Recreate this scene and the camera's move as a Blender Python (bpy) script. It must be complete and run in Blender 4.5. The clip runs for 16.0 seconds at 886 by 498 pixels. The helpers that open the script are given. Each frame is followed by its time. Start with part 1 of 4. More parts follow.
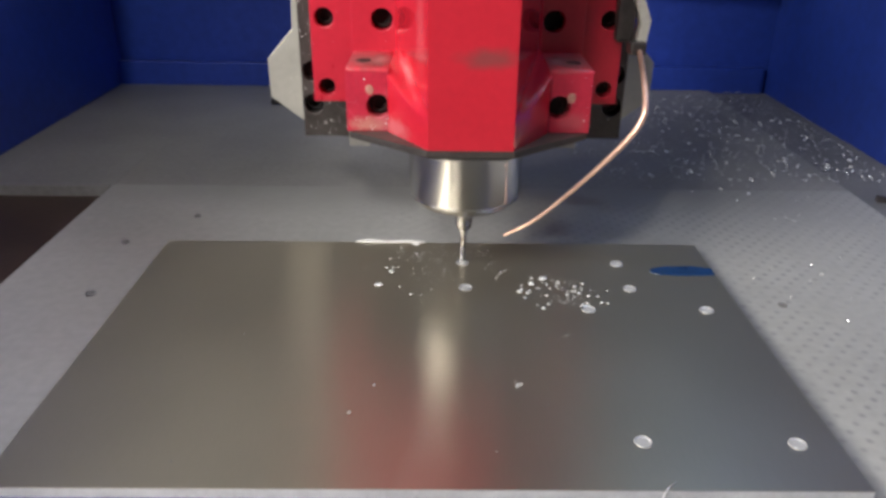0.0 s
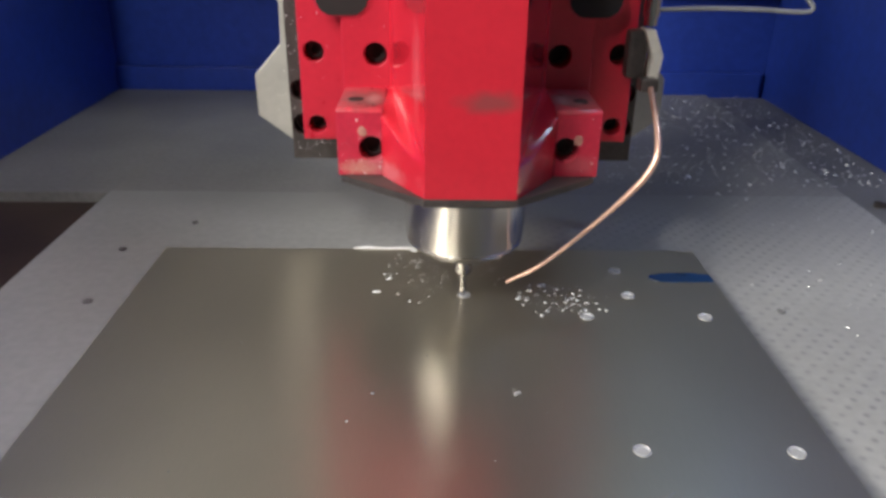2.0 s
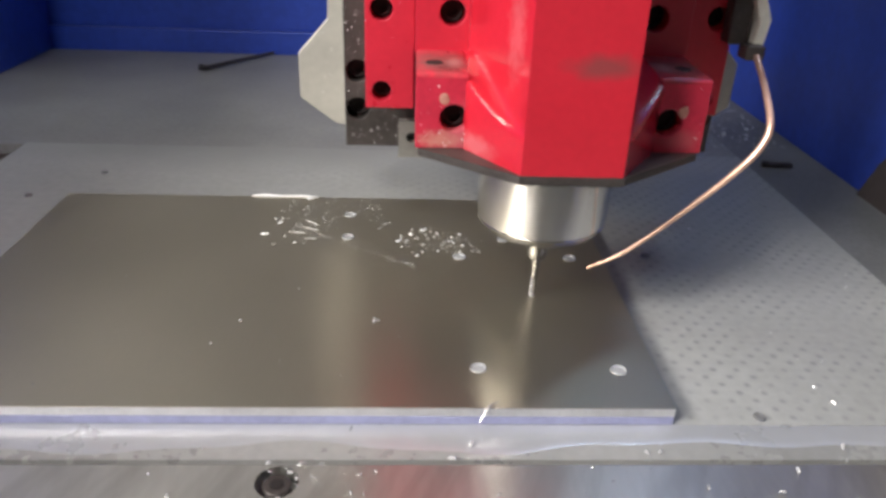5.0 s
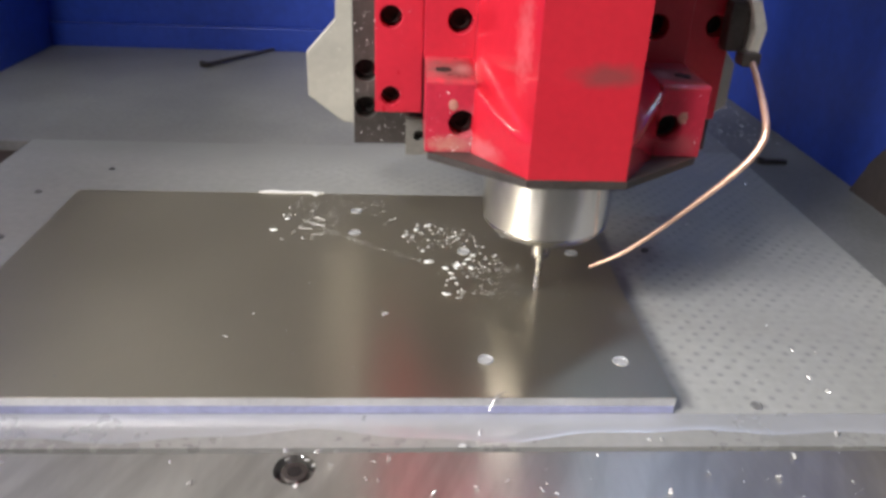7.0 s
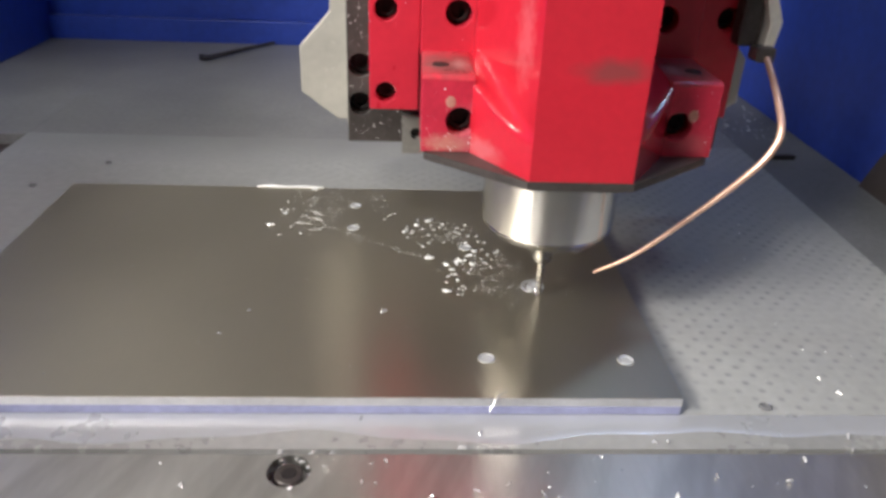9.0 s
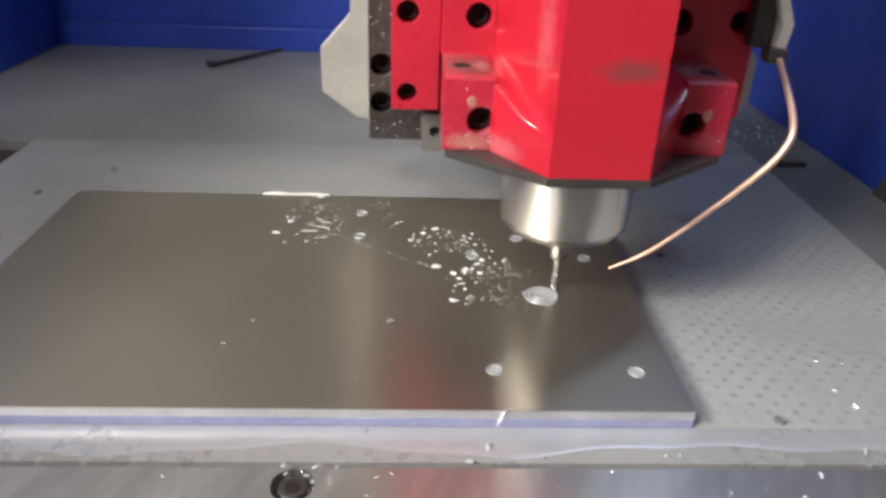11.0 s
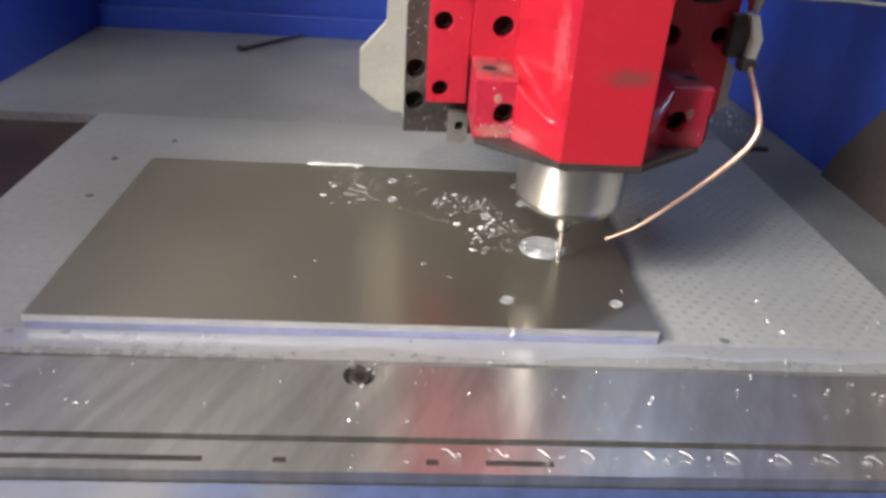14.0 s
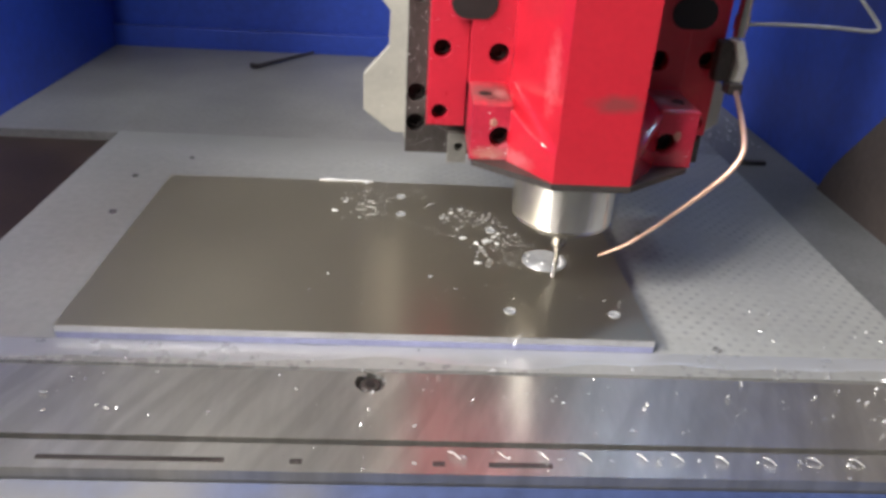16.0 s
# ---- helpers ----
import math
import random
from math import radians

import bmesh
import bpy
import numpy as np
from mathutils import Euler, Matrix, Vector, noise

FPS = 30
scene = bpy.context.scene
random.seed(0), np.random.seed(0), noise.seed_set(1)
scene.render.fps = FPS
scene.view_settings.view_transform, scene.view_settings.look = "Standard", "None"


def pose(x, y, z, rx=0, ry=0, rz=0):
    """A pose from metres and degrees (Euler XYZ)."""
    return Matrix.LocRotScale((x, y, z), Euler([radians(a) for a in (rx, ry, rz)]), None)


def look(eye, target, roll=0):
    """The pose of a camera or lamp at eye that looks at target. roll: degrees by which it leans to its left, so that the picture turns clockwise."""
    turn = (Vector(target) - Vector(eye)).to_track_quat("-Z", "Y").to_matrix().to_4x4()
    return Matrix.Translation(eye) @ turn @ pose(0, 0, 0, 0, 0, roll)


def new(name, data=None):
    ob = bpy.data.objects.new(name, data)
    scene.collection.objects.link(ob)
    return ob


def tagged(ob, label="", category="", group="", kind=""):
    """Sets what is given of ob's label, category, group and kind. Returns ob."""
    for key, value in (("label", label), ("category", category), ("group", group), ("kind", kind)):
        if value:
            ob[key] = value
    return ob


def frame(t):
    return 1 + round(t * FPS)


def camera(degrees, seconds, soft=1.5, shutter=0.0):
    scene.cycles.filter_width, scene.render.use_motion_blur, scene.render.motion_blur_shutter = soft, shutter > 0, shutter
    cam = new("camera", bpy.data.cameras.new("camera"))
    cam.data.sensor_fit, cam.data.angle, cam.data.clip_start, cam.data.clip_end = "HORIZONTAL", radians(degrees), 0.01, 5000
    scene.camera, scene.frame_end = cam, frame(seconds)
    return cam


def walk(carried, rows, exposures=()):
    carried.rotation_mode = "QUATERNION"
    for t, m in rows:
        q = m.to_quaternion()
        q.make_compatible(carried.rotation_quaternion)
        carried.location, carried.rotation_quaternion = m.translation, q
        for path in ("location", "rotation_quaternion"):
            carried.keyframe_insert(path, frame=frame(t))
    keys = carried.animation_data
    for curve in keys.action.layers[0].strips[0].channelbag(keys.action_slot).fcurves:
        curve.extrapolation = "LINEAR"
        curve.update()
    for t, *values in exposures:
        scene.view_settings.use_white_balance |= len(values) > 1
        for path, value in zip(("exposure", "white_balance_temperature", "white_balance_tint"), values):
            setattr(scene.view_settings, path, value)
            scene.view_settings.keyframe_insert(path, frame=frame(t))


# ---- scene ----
cam = camera(62.3, 16.0, soft=3.3, shutter=0.5)
PATH = [
    (0, (0.002, -0.246, 0.247), (0.024, 1.558, -0.617), 0.8),
    (0.5, (0.001, -0.247, 0.249), (0.018, 1.559, -0.609), 0.8),
    (1, (0.002, -0.244, 0.25), (0.029, 1.564, -0.604), 0.9),
    (1.5, (0.002, -0.246, 0.249), (0.028, 1.563, -0.605), 0.9),
    (2, (0.002, -0.244, 0.249), (0.029, 1.563, -0.607), 0.8),
    (2.5, (0.005, -0.243, 0.248), (0.028, 1.563, -0.611), 0.8),
    (3, (0.006, -0.238, 0.248), (0.037, 1.567, -0.613), 0.8),
    (3.5, (0.004, -0.24, 0.248), (0.03, 1.565, -0.612), 0.9),
    (4, (0.021, -0.253, 0.245), (0.06, 1.549, -0.621), 1.0),
    (4.25, (0.041, -0.266, 0.2374), (0.117, 1.528, -0.652), 1.75),
    (4.5, (0.06, -0.277, 0.232), (0.164, 1.509, -0.662), 2.4),
    (4.7, (0.066, -0.280, 0.239), (0.162, 1.504, -0.663), 2.2),
    (7, (0.057, -0.293, 0.248), (0.171, 1.479, -0.673), 2.4),
    (7.5, (0.059, -0.291, 0.245), (0.173, 1.479, -0.678), 2.3),
    (8, (0.059, -0.289, 0.244), (0.167, 1.478, -0.686), 2.3),
    (10.5, (0.059, -0.277, 0.24), (0.166, 1.492, -0.686), 2.7),
    (11, (0.059, -0.277, 0.241), (0.147, 1.499, -0.675), 2.3),
    (11.5, (0.055, -0.275, 0.243), (0.153, 1.501, -0.671), 2.7),
    (12, (0.053, -0.274, 0.243), (0.149, 1.503, -0.67), 2.8),
    (12.5, (0.052, -0.273, 0.247), (0.145, 1.504, -0.667), 2.7),
    (13, (0.051, -0.274, 0.248), (0.145, 1.508, -0.655), 2.8),
    (13.25, (0.040, -0.289, 0.260), (0.158, 1.483, -0.679), 2.87),
    (13.5, (0.028, -0.321, 0.273), (0.156, 1.437, -0.672), 3.1),
    (14, (0.029, -0.383, 0.275), (0.152, 1.37, -0.681), 3.9),
    (14.5, (0.033, -0.403, 0.291), (0.142, 1.357, -0.654), 3.7),
    (15, (0.037, -0.407, 0.294), (0.136, 1.358, -0.641), 3.4),
    (15.5, (0.033, -0.406, 0.29), (0.131, 1.361, -0.642), 3.5),
    (16, (0.029, -0.405, 0.291), (0.128, 1.36, -0.645), 3.4),
]
walk(cam, [(t, look(eye, target, roll)) for t, eye, target, roll in PATH], [(0.0, -0.14), (0.8, -0.18), (3.5, -0.18), (4.5, 0.03), (13.0, 0.03), (14.0, 0.08), (16.0, 0.08)])


# ---------------------------------------------------------------- world and lamps
world = bpy.data.worlds.new("workshop_air")
scene.world = world
world.use_nodes = True
world.node_tree.nodes["Background"].inputs[0].default_value = (0.86, 0.91, 1.0, 1)
world.node_tree.nodes["Background"].inputs[1].default_value = 0.17
scene.view_settings.exposure = 0.0


def area_lamp(name, eye, target, width, height, watts, colour):
    data = bpy.data.lights.new(name, "AREA")
    data.shape, data.size, data.size_y, data.energy, data.color = "RECTANGLE", width, height, watts, colour
    lamp = new(name, data)
    lamp.matrix_world = look(eye, target)
    return lamp


# a work light before the machine's open front; the other lamps are added, sources unseen
area_lamp("work_light_front", (-1.72, -1.14, 1.42), (0.10, 0.16, 0.08), 0.90, 0.60, 80.0, (1.0, 0.955, 0.885))
# added small lamp above: highlights on the red casting and soft fill
area_lamp("highlight_lamp", (-0.44, -0.56, 0.95), (0.10, 0.12, 0.14), 0.12, 0.12, 5.5, (1.0, 0.96, 0.92))
# added side lamp that puts glints on the casting's left shoulder
area_lamp("side_glint_lamp", (-1.15, 0.0, 0.92), (0.08, 0.12, 0.14), 0.10, 0.22, 4.0, (1.0, 0.95, 0.88))
# added cool fill high by the right enclosure wall
area_lamp("cool_fill", (0.470, 0.24, 0.86), (0.22, 0.24, 0.0), 0.05, 0.30, 1.5, (0.56, 0.76, 1.0))
# added fill from two unseen lights under the workshop ceiling
area_lamp("overhead_fill", (-1.10, -1.25, 2.45), (0.1, 0.2, 0.0), 1.0, 0.3, 16.0, (1.0, 0.97, 0.92))
area_lamp("overhead_fill", (1.4, 0.1, 2.45), (-0.3, 0.5, 0.1), 1.2, 0.3, 42.0, (0.86, 0.92, 1.0))


# ---------------------------------------------------------------- materials
def material(name, colour, rough=0.5, metal=0.0, vary=0.25, scale=30.0, fine=400.0, bump=0.1, stretch=(1, 1, 1), rough_vary=0.1, coat=0.0, dark=None, island=0.0):
    """Two scales of variation in colour and roughness, fine relief; stretch turns the grain into brushing."""
    mat = bpy.data.materials.new(name)
    mat.use_nodes = True
    nt = mat.node_tree
    nodes, links = nt.nodes, nt.links
    bsdf = nodes["Principled BSDF"]
    coords = nodes.new("ShaderNodeTexCoord")
    mapping = nodes.new("ShaderNodeMapping")
    mapping.inputs["Scale"].default_value = stretch
    links.new(coords.outputs["Object"], mapping.inputs["Vector"])
    big = nodes.new("ShaderNodeTexNoise")
    big.inputs["Scale"].default_value, big.inputs["Detail"].default_value = scale, 5
    links.new(coords.outputs["Object"], big.inputs["Vector"])
    small = nodes.new("ShaderNodeTexNoise")
    small.inputs["Scale"].default_value, small.inputs["Detail"].default_value = fine, 4
    links.new(mapping.outputs["Vector"], small.inputs["Vector"])
    both = nodes.new("ShaderNodeMath")
    both.operation = "MULTIPLY_ADD"
    both.inputs[1].default_value = 0.6
    half = nodes.new("ShaderNodeMath")
    half.operation = "MULTIPLY"
    half.inputs[1].default_value = 0.4
    links.new(small.outputs["Fac"], half.inputs[0])
    links.new(big.outputs["Fac"], both.inputs[0])
    links.new(half.outputs[0], both.inputs[2])
    ramp = nodes.new("ShaderNodeValToRGB")
    low = dark or tuple(c * (1 - vary) for c in colour)
    high = tuple(min(1, c * (1 + vary * 0.7)) for c in colour)
    ramp.color_ramp.elements[0].position, ramp.color_ramp.elements[0].color = 0.32, (*low, 1)
    ramp.color_ramp.elements[1].position, ramp.color_ramp.elements[1].color = 0.68, (*high, 1)
    links.new(both.outputs[0], ramp.inputs["Fac"])
    out = ramp.outputs["Color"]
    if island:
        geo = nodes.new("ShaderNodeNewGeometry")
        hsv = nodes.new("ShaderNodeHueSaturation")
        span = nodes.new("ShaderNodeMapRange")
        span.inputs[3].default_value, span.inputs[4].default_value = 1 - island, 1 + island
        links.new(geo.outputs["Random Per Island"], span.inputs[0])
        links.new(span.outputs[0], hsv.inputs["Value"])
        links.new(out, hsv.inputs["Color"])
        out = hsv.outputs["Color"]
    links.new(out, bsdf.inputs["Base Color"])
    rr = nodes.new("ShaderNodeMapRange")
    rr.inputs[3].default_value, rr.inputs[4].default_value = max(0.02, rough - rough_vary), min(1, rough + rough_vary)
    links.new(both.outputs[0], rr.inputs[0])
    links.new(rr.outputs[0], bsdf.inputs["Roughness"])
    bsdf.inputs["Metallic"].default_value = metal
    bsdf.inputs["Coat Weight"].default_value = coat
    bsdf.inputs["Coat Roughness"].default_value = 0.12
    if bump:
        b = nodes.new("ShaderNodeBump")
        b.inputs["Strength"].default_value, b.inputs["Distance"].default_value = bump, 0.0006
        links.new(small.outputs["Fac"], b.inputs["Height"])
        links.new(b.outputs["Normal"], bsdf.inputs["Normal"])
    return mat


def brushed(mat, amount, along):
    """Reflections drawn out along one direction, as on brushed or turned metal."""
    nt = mat.node_tree
    way = nt.nodes.new("ShaderNodeCombineXYZ")
    for k in range(3):
        way.inputs[k].default_value = along[k]
    nt.links.new(way.outputs[0], nt.nodes["Principled BSDF"].inputs["Tangent"])
    nt.nodes["Principled BSDF"].inputs["Anisotropic"].default_value = amount


def stain_or_shade(mat, centre, size, colour, strength, scale=120.0, wobble=0.9, core=0.35):
    """A smear or painted shade of its own shape at a place on the thing (thing's own space)."""
    nt = mat.node_tree
    nodes, links = nt.nodes, nt.links
    bsdf = nodes["Principled BSDF"]
    source = bsdf.inputs["Base Color"].links[0].from_socket
    coords = nodes.new("ShaderNodeTexCoord")
    wob = nodes.new("ShaderNodeTexNoise")
    wob.inputs["Scale"].default_value = scale
    links.new(coords.outputs["Object"], wob.inputs["Vector"])
    shift = nodes.new("ShaderNodeVectorMath")
    shift.operation = "MULTIPLY_ADD"
    shift.inputs[1].default_value = tuple(a * wobble for a in size)
    links.new(wob.outputs["Color"], shift.inputs[0])
    links.new(coords.outputs["Object"], shift.inputs[2])
    mp = nodes.new("ShaderNodeMapping")
    mp.vector_type = "TEXTURE"
    mp.inputs["Location"].default_value = tuple(c + 0.5 * wobble * a for c, a in zip(centre, size))
    mp.inputs["Scale"].default_value = size
    links.new(shift.outputs[0], mp.inputs["Vector"])
    length = nodes.new("ShaderNodeVectorMath")
    length.operation = "LENGTH"
    links.new(mp.outputs["Vector"], length.inputs[0])
    span = nodes.new("ShaderNodeMapRange")
    span.inputs[1].default_value, span.inputs[2].default_value = 1.0, core
    span.inputs[3].default_value, span.inputs[4].default_value = 0.0, strength
    links.new(length.outputs["Value"], span.inputs[0])
    mix = nodes.new("ShaderNodeMix")
    mix.data_type = "RGBA"
    links.new(span.outputs[0], mix.inputs[0])
    links.new(source, mix.inputs[6])
    mix.inputs[7].default_value = (*colour, 1)
    links.new(mix.outputs[2], bsdf.inputs["Base Color"])


def streaks(mat, turn, scale, colour, strength):
    """Slanting smears of dried coolant, wiped across the strip."""
    nt = mat.node_tree
    nodes, links = nt.nodes, nt.links
    bsdf = nodes["Principled BSDF"]
    source = bsdf.inputs["Base Color"].links[0].from_socket
    coords = nodes.new("ShaderNodeTexCoord")
    mp = nodes.new("ShaderNodeMapping")
    mp.inputs["Rotation"].default_value = (0, 0, radians(turn))
    links.new(coords.outputs["Object"], mp.inputs["Vector"])
    wide = nodes.new("ShaderNodeMapping")
    wide.inputs["Scale"].default_value = scale
    links.new(mp.outputs["Vector"], wide.inputs["Vector"])
    noise = nodes.new("ShaderNodeTexNoise")
    noise.inputs["Scale"].default_value, noise.inputs["Detail"].default_value, noise.inputs["Distortion"].default_value = 1.0, 3, 0.4
    links.new(wide.outputs["Vector"], noise.inputs["Vector"])
    span = nodes.new("ShaderNodeMapRange")
    span.inputs[1].default_value, span.inputs[2].default_value = 0.44, 0.62
    span.inputs[3].default_value, span.inputs[4].default_value = 0.0, strength
    links.new(noise.outputs["Fac"], span.inputs[0])
    mix = nodes.new("ShaderNodeMix")
    mix.data_type = "RGBA"
    links.new(span.outputs[0], mix.inputs[0])
    links.new(source, mix.inputs[6])
    mix.inputs[7].default_value = (*colour, 1)
    links.new(mix.outputs[2], bsdf.inputs["Base Color"])


def dimples(mat, pitch, radius, colour, strength, angle=45.0):
    """Rows of small punched dimples as flat dots, their dark put into the colour, uneven in patches."""
    nt = mat.node_tree
    nodes, links = nt.nodes, nt.links
    bsdf = nodes["Principled BSDF"]
    source = bsdf.inputs["Base Color"].links[0].from_socket
    coords = nodes.new("ShaderNodeTexCoord")
    turn = nodes.new("ShaderNodeMapping")
    turn.inputs["Rotation"].default_value = (0, 0, radians(angle))
    turn.inputs["Scale"].default_value = (1 / pitch, 1 / pitch, 0)
    links.new(coords.outputs["Object"], turn.inputs["Vector"])
    cell = nodes.new("ShaderNodeTexVoronoi")
    cell.voronoi_dimensions = "2D"
    cell.inputs["Scale"].default_value, cell.inputs["Randomness"].default_value = 1.0, 0.06
    links.new(turn.outputs["Vector"], cell.inputs["Vector"])
    span = nodes.new("ShaderNodeMapRange")
    span.inputs[1].default_value, span.inputs[2].default_value = radius / pitch * 1.5, radius / pitch * 0.35
    links.new(cell.outputs["Distance"], span.inputs[0])
    patch = nodes.new("ShaderNodeTexNoise")
    patch.inputs["Scale"].default_value = 14.0
    links.new(coords.outputs["Object"], patch.inputs["Vector"])
    fade = nodes.new("ShaderNodeMapRange")
    fade.inputs[1].default_value, fade.inputs[2].default_value = 0.38, 0.62
    fade.inputs[3].default_value, fade.inputs[4].default_value = 0.15 * strength, strength
    links.new(patch.outputs["Fac"], fade.inputs[0])
    split = nodes.new("ShaderNodeSeparateXYZ")
    links.new(coords.outputs["Object"], split.inputs[0])
    worn = nodes.new("ShaderNodeMapRange")
    worn.inputs[1].default_value, worn.inputs[2].default_value = -0.15, 0.24
    worn.inputs[3].default_value, worn.inputs[4].default_value = 0.12, 1.0
    links.new(split.outputs[0], worn.inputs[0])
    less = nodes.new("ShaderNodeMath")
    less.operation = "MULTIPLY"
    links.new(worn.outputs[0], less.inputs[0])
    links.new(fade.outputs[0], less.inputs[1])
    fac = nodes.new("ShaderNodeMath")
    fac.operation = "MULTIPLY"
    links.new(span.outputs[0], fac.inputs[0])
    links.new(less.outputs[0], fac.inputs[1])
    mix = nodes.new("ShaderNodeMix")
    mix.data_type = "RGBA"
    links.new(fac.outputs[0], mix.inputs[0])
    links.new(source, mix.inputs[6])
    mix.inputs[7].default_value = (*colour, 1)
    links.new(mix.outputs[2], bsdf.inputs["Base Color"])


PLATE = material("satin_aluminium", (0.465, 0.432, 0.358), rough=0.37, metal=0.93, vary=0.06, scale=9, fine=160, bump=0.02, stretch=(14, 1, 1), rough_vary=0.05)
brushed(PLATE, 0.74, (0, 1, 0))
EDGE = material("sawn_aluminium_edge", (0.70, 0.70, 0.71), rough=0.45, metal=0.7, vary=0.15, scale=60, fine=500, bump=0.15, rough_vary=0.12)
MILLED = material("fresh_milled_aluminium", (0.58, 0.59, 0.61), rough=0.24, metal=0.35, vary=0.12, scale=220, fine=900, bump=0.25, rough_vary=0.12)
BED = material("wet_grey_bed_sheet", (0.365, 0.368, 0.362), rough=0.38, vary=0.20, scale=7, fine=140, bump=0.12, rough_vary=0.16)
dimples(BED, 0.0096, 0.0018, (0.13, 0.135, 0.145), 0.62)
# shade at the table's rear painted in, softening the step to the rear plate
stain_or_shade(BED, (0.04, 0.412, 0.0), (0.52, 0.085, 1.0), (0.26, 0.257, 0.248), 1.0, 14.0, 0.7, 0.25)
APRON = material("dark_grey_side_plate", (0.17, 0.17, 0.175), rough=0.45, vary=0.35, scale=12, fine=220, bump=0.15, rough_vary=0.15)
RUST = material("brown_oiled_side_tray", (0.055, 0.036, 0.028), rough=0.55, vary=0.5, scale=18, fine=200, bump=0.2)
STEEL_STRIP = material("ground_steel_strip", (0.62, 0.605, 0.575), rough=0.32, metal=0.85, vary=0.12, scale=16, fine=60, bump=0.015, stretch=(4, 0.8, 1), rough_vary=0.10)
brushed(STEEL_STRIP, 0.75, (0, 1, 0))
streaks(STEEL_STRIP, 24.0, (62.0, 9.0, 1.0), (0.36, 0.35, 0.33), 0.42)
GROOVE = material("dark_groove_floor", (0.13, 0.12, 0.108), rough=0.7, vary=0.4, scale=80, fine=500, bump=0.2)
BLUE = material("blue_enclosure_paint", (0.026, 0.066, 0.42), rough=0.42, vary=0.28, scale=5, fine=90, bump=0.06, rough_vary=0.1)
BLUE_COVER = material("wet_blue_front_cover", (0.05, 0.075, 0.19), rough=0.48, vary=0.4, scale=9, fine=120, bump=0.1, rough_vary=0.15)
# grey warm reflection on the cover's left, painted into the colour
stain_or_shade(BLUE_COVER, (-0.26, -0.15, -0.03), (0.30, 0.10, 0.08), (0.19, 0.178, 0.155), 0.9, 20.0, 0.8, 0.3)
BEAM = material("dark_grey_beam_paint", (0.14, 0.138, 0.135), rough=0.5, vary=0.2, scale=6, fine=90, bump=0.08)
BEIGE = material("beige_reflection_panel", (0.38, 0.335, 0.235), rough=0.6, vary=0.12, scale=4, fine=80, bump=0.08)
GUARD = material("brown_grey_rubber_guard", (0.085, 0.068, 0.062), rough=0.7, vary=0.3, scale=9, fine=150, bump=0.2)
RED = material("red_casting_enamel", (0.54, 0.022, 0.046), rough=0.30, vary=0.12, scale=26, fine=260, bump=0.05, coat=0.5, rough_vary=0.08)
RED_FRONT = material("red_casting_enamel_front", (0.58, 0.019, 0.038), rough=0.24, vary=0.10, scale=22, fine=240, bump=0.05, coat=1.0, rough_vary=0.08)
RED_FRONT.node_tree.nodes["Principled BSDF"].inputs["Coat Roughness"].default_value = 0.05
stain_or_shade(RED_FRONT, (0.008, -0.067, 0.158), (0.020, 0.02, 0.0075), (0.20, 0.06, 0.06), 0.75, 90)
# paler pink upright streak on the left facet
stain_or_shade(RED_FRONT, (-0.030, -0.055, 0.170), (0.004, 0.02, 0.03), (0.75, 0.25, 0.28), 0.30, 200)
RED_BOSS = material("red_enamel_spattered", (0.54, 0.026, 0.060), rough=0.34, vary=0.22, scale=60, fine=300, bump=0.08, coat=0.35, rough_vary=0.14)
stain_or_shade(RED_BOSS, (-0.062, -0.03, 0.110), (0.015, 0.02, 0.006), (0.60, 0.36, 0.28), 0.55, 420)
stain_or_shade(RED_BOSS, (-0.052, -0.03, 0.118), (0.010, 0.02, 0.016), (0.55, 0.16, 0.19), 0.5, 160)
stain_or_shade(RED_BOSS, (0.064, -0.03, 0.112), (0.012, 0.02, 0.008), (0.50, 0.14, 0.15), 0.4, 220)
# paler pink patch low on the left facet
stain_or_shade(RED_FRONT, (-0.044, -0.035, 0.110), (0.014, 0.03, 0.007), (0.62, 0.20, 0.22), 0.5, 160)
DARK_STEEL = material("black_oxide_steel", (0.075, 0.065, 0.062), rough=0.42, metal=0.35, vary=0.4, scale=50, fine=420, bump=0.15, rough_vary=0.15)
GREY_STEEL = material("grey_steel_block", (0.36, 0.35, 0.33), rough=0.42, metal=0.5, vary=0.2, scale=40, fine=300, bump=0.1)
SILVER = material("cast_silver_bracket", (0.45, 0.435, 0.395), rough=0.45, metal=0.35, vary=0.12, scale=30, fine=200, bump=0.1)
NOSE = material("turned_stainless", (0.76, 0.745, 0.72), rough=0.19, metal=1.0, vary=0.06, scale=40, fine=120, bump=0.03, stretch=(1, 1, 16), rough_vary=0.05)
brushed(NOSE, 0.9, (0, 0, 1))
TOOLSTEEL = material("bright_tool_steel", (0.50, 0.49, 0.48), rough=0.26, metal=1.0, vary=0.1, scale=150, fine=600, bump=0.05)
# near-black: the shade inside bores, sockets and windows is put into the colour
HOLE = material("hole_shade_black", (0.012, 0.009, 0.009), rough=0.75, vary=0.4, scale=120, fine=500, bump=0.1)
COPPER = material("copper_pipe", (0.93, 0.60, 0.46), rough=0.36, metal=0.66, vary=0.08, scale=120, fine=400, bump=0.06, rough_vary=0.04)
# head's shadow on the pipe's upper end, painted as a brown patch
stain_or_shade(COPPER, (0.1090, -0.004, 0.146), (0.012, 0.026, 0.018), (0.20, 0.11, 0.09), 0.7, 90, 0.3)
CHROME = material("chrome_fitting", (0.75, 0.74, 0.71), rough=0.18, metal=1.0, vary=0.1, scale=90, fine=300, bump=0.03)
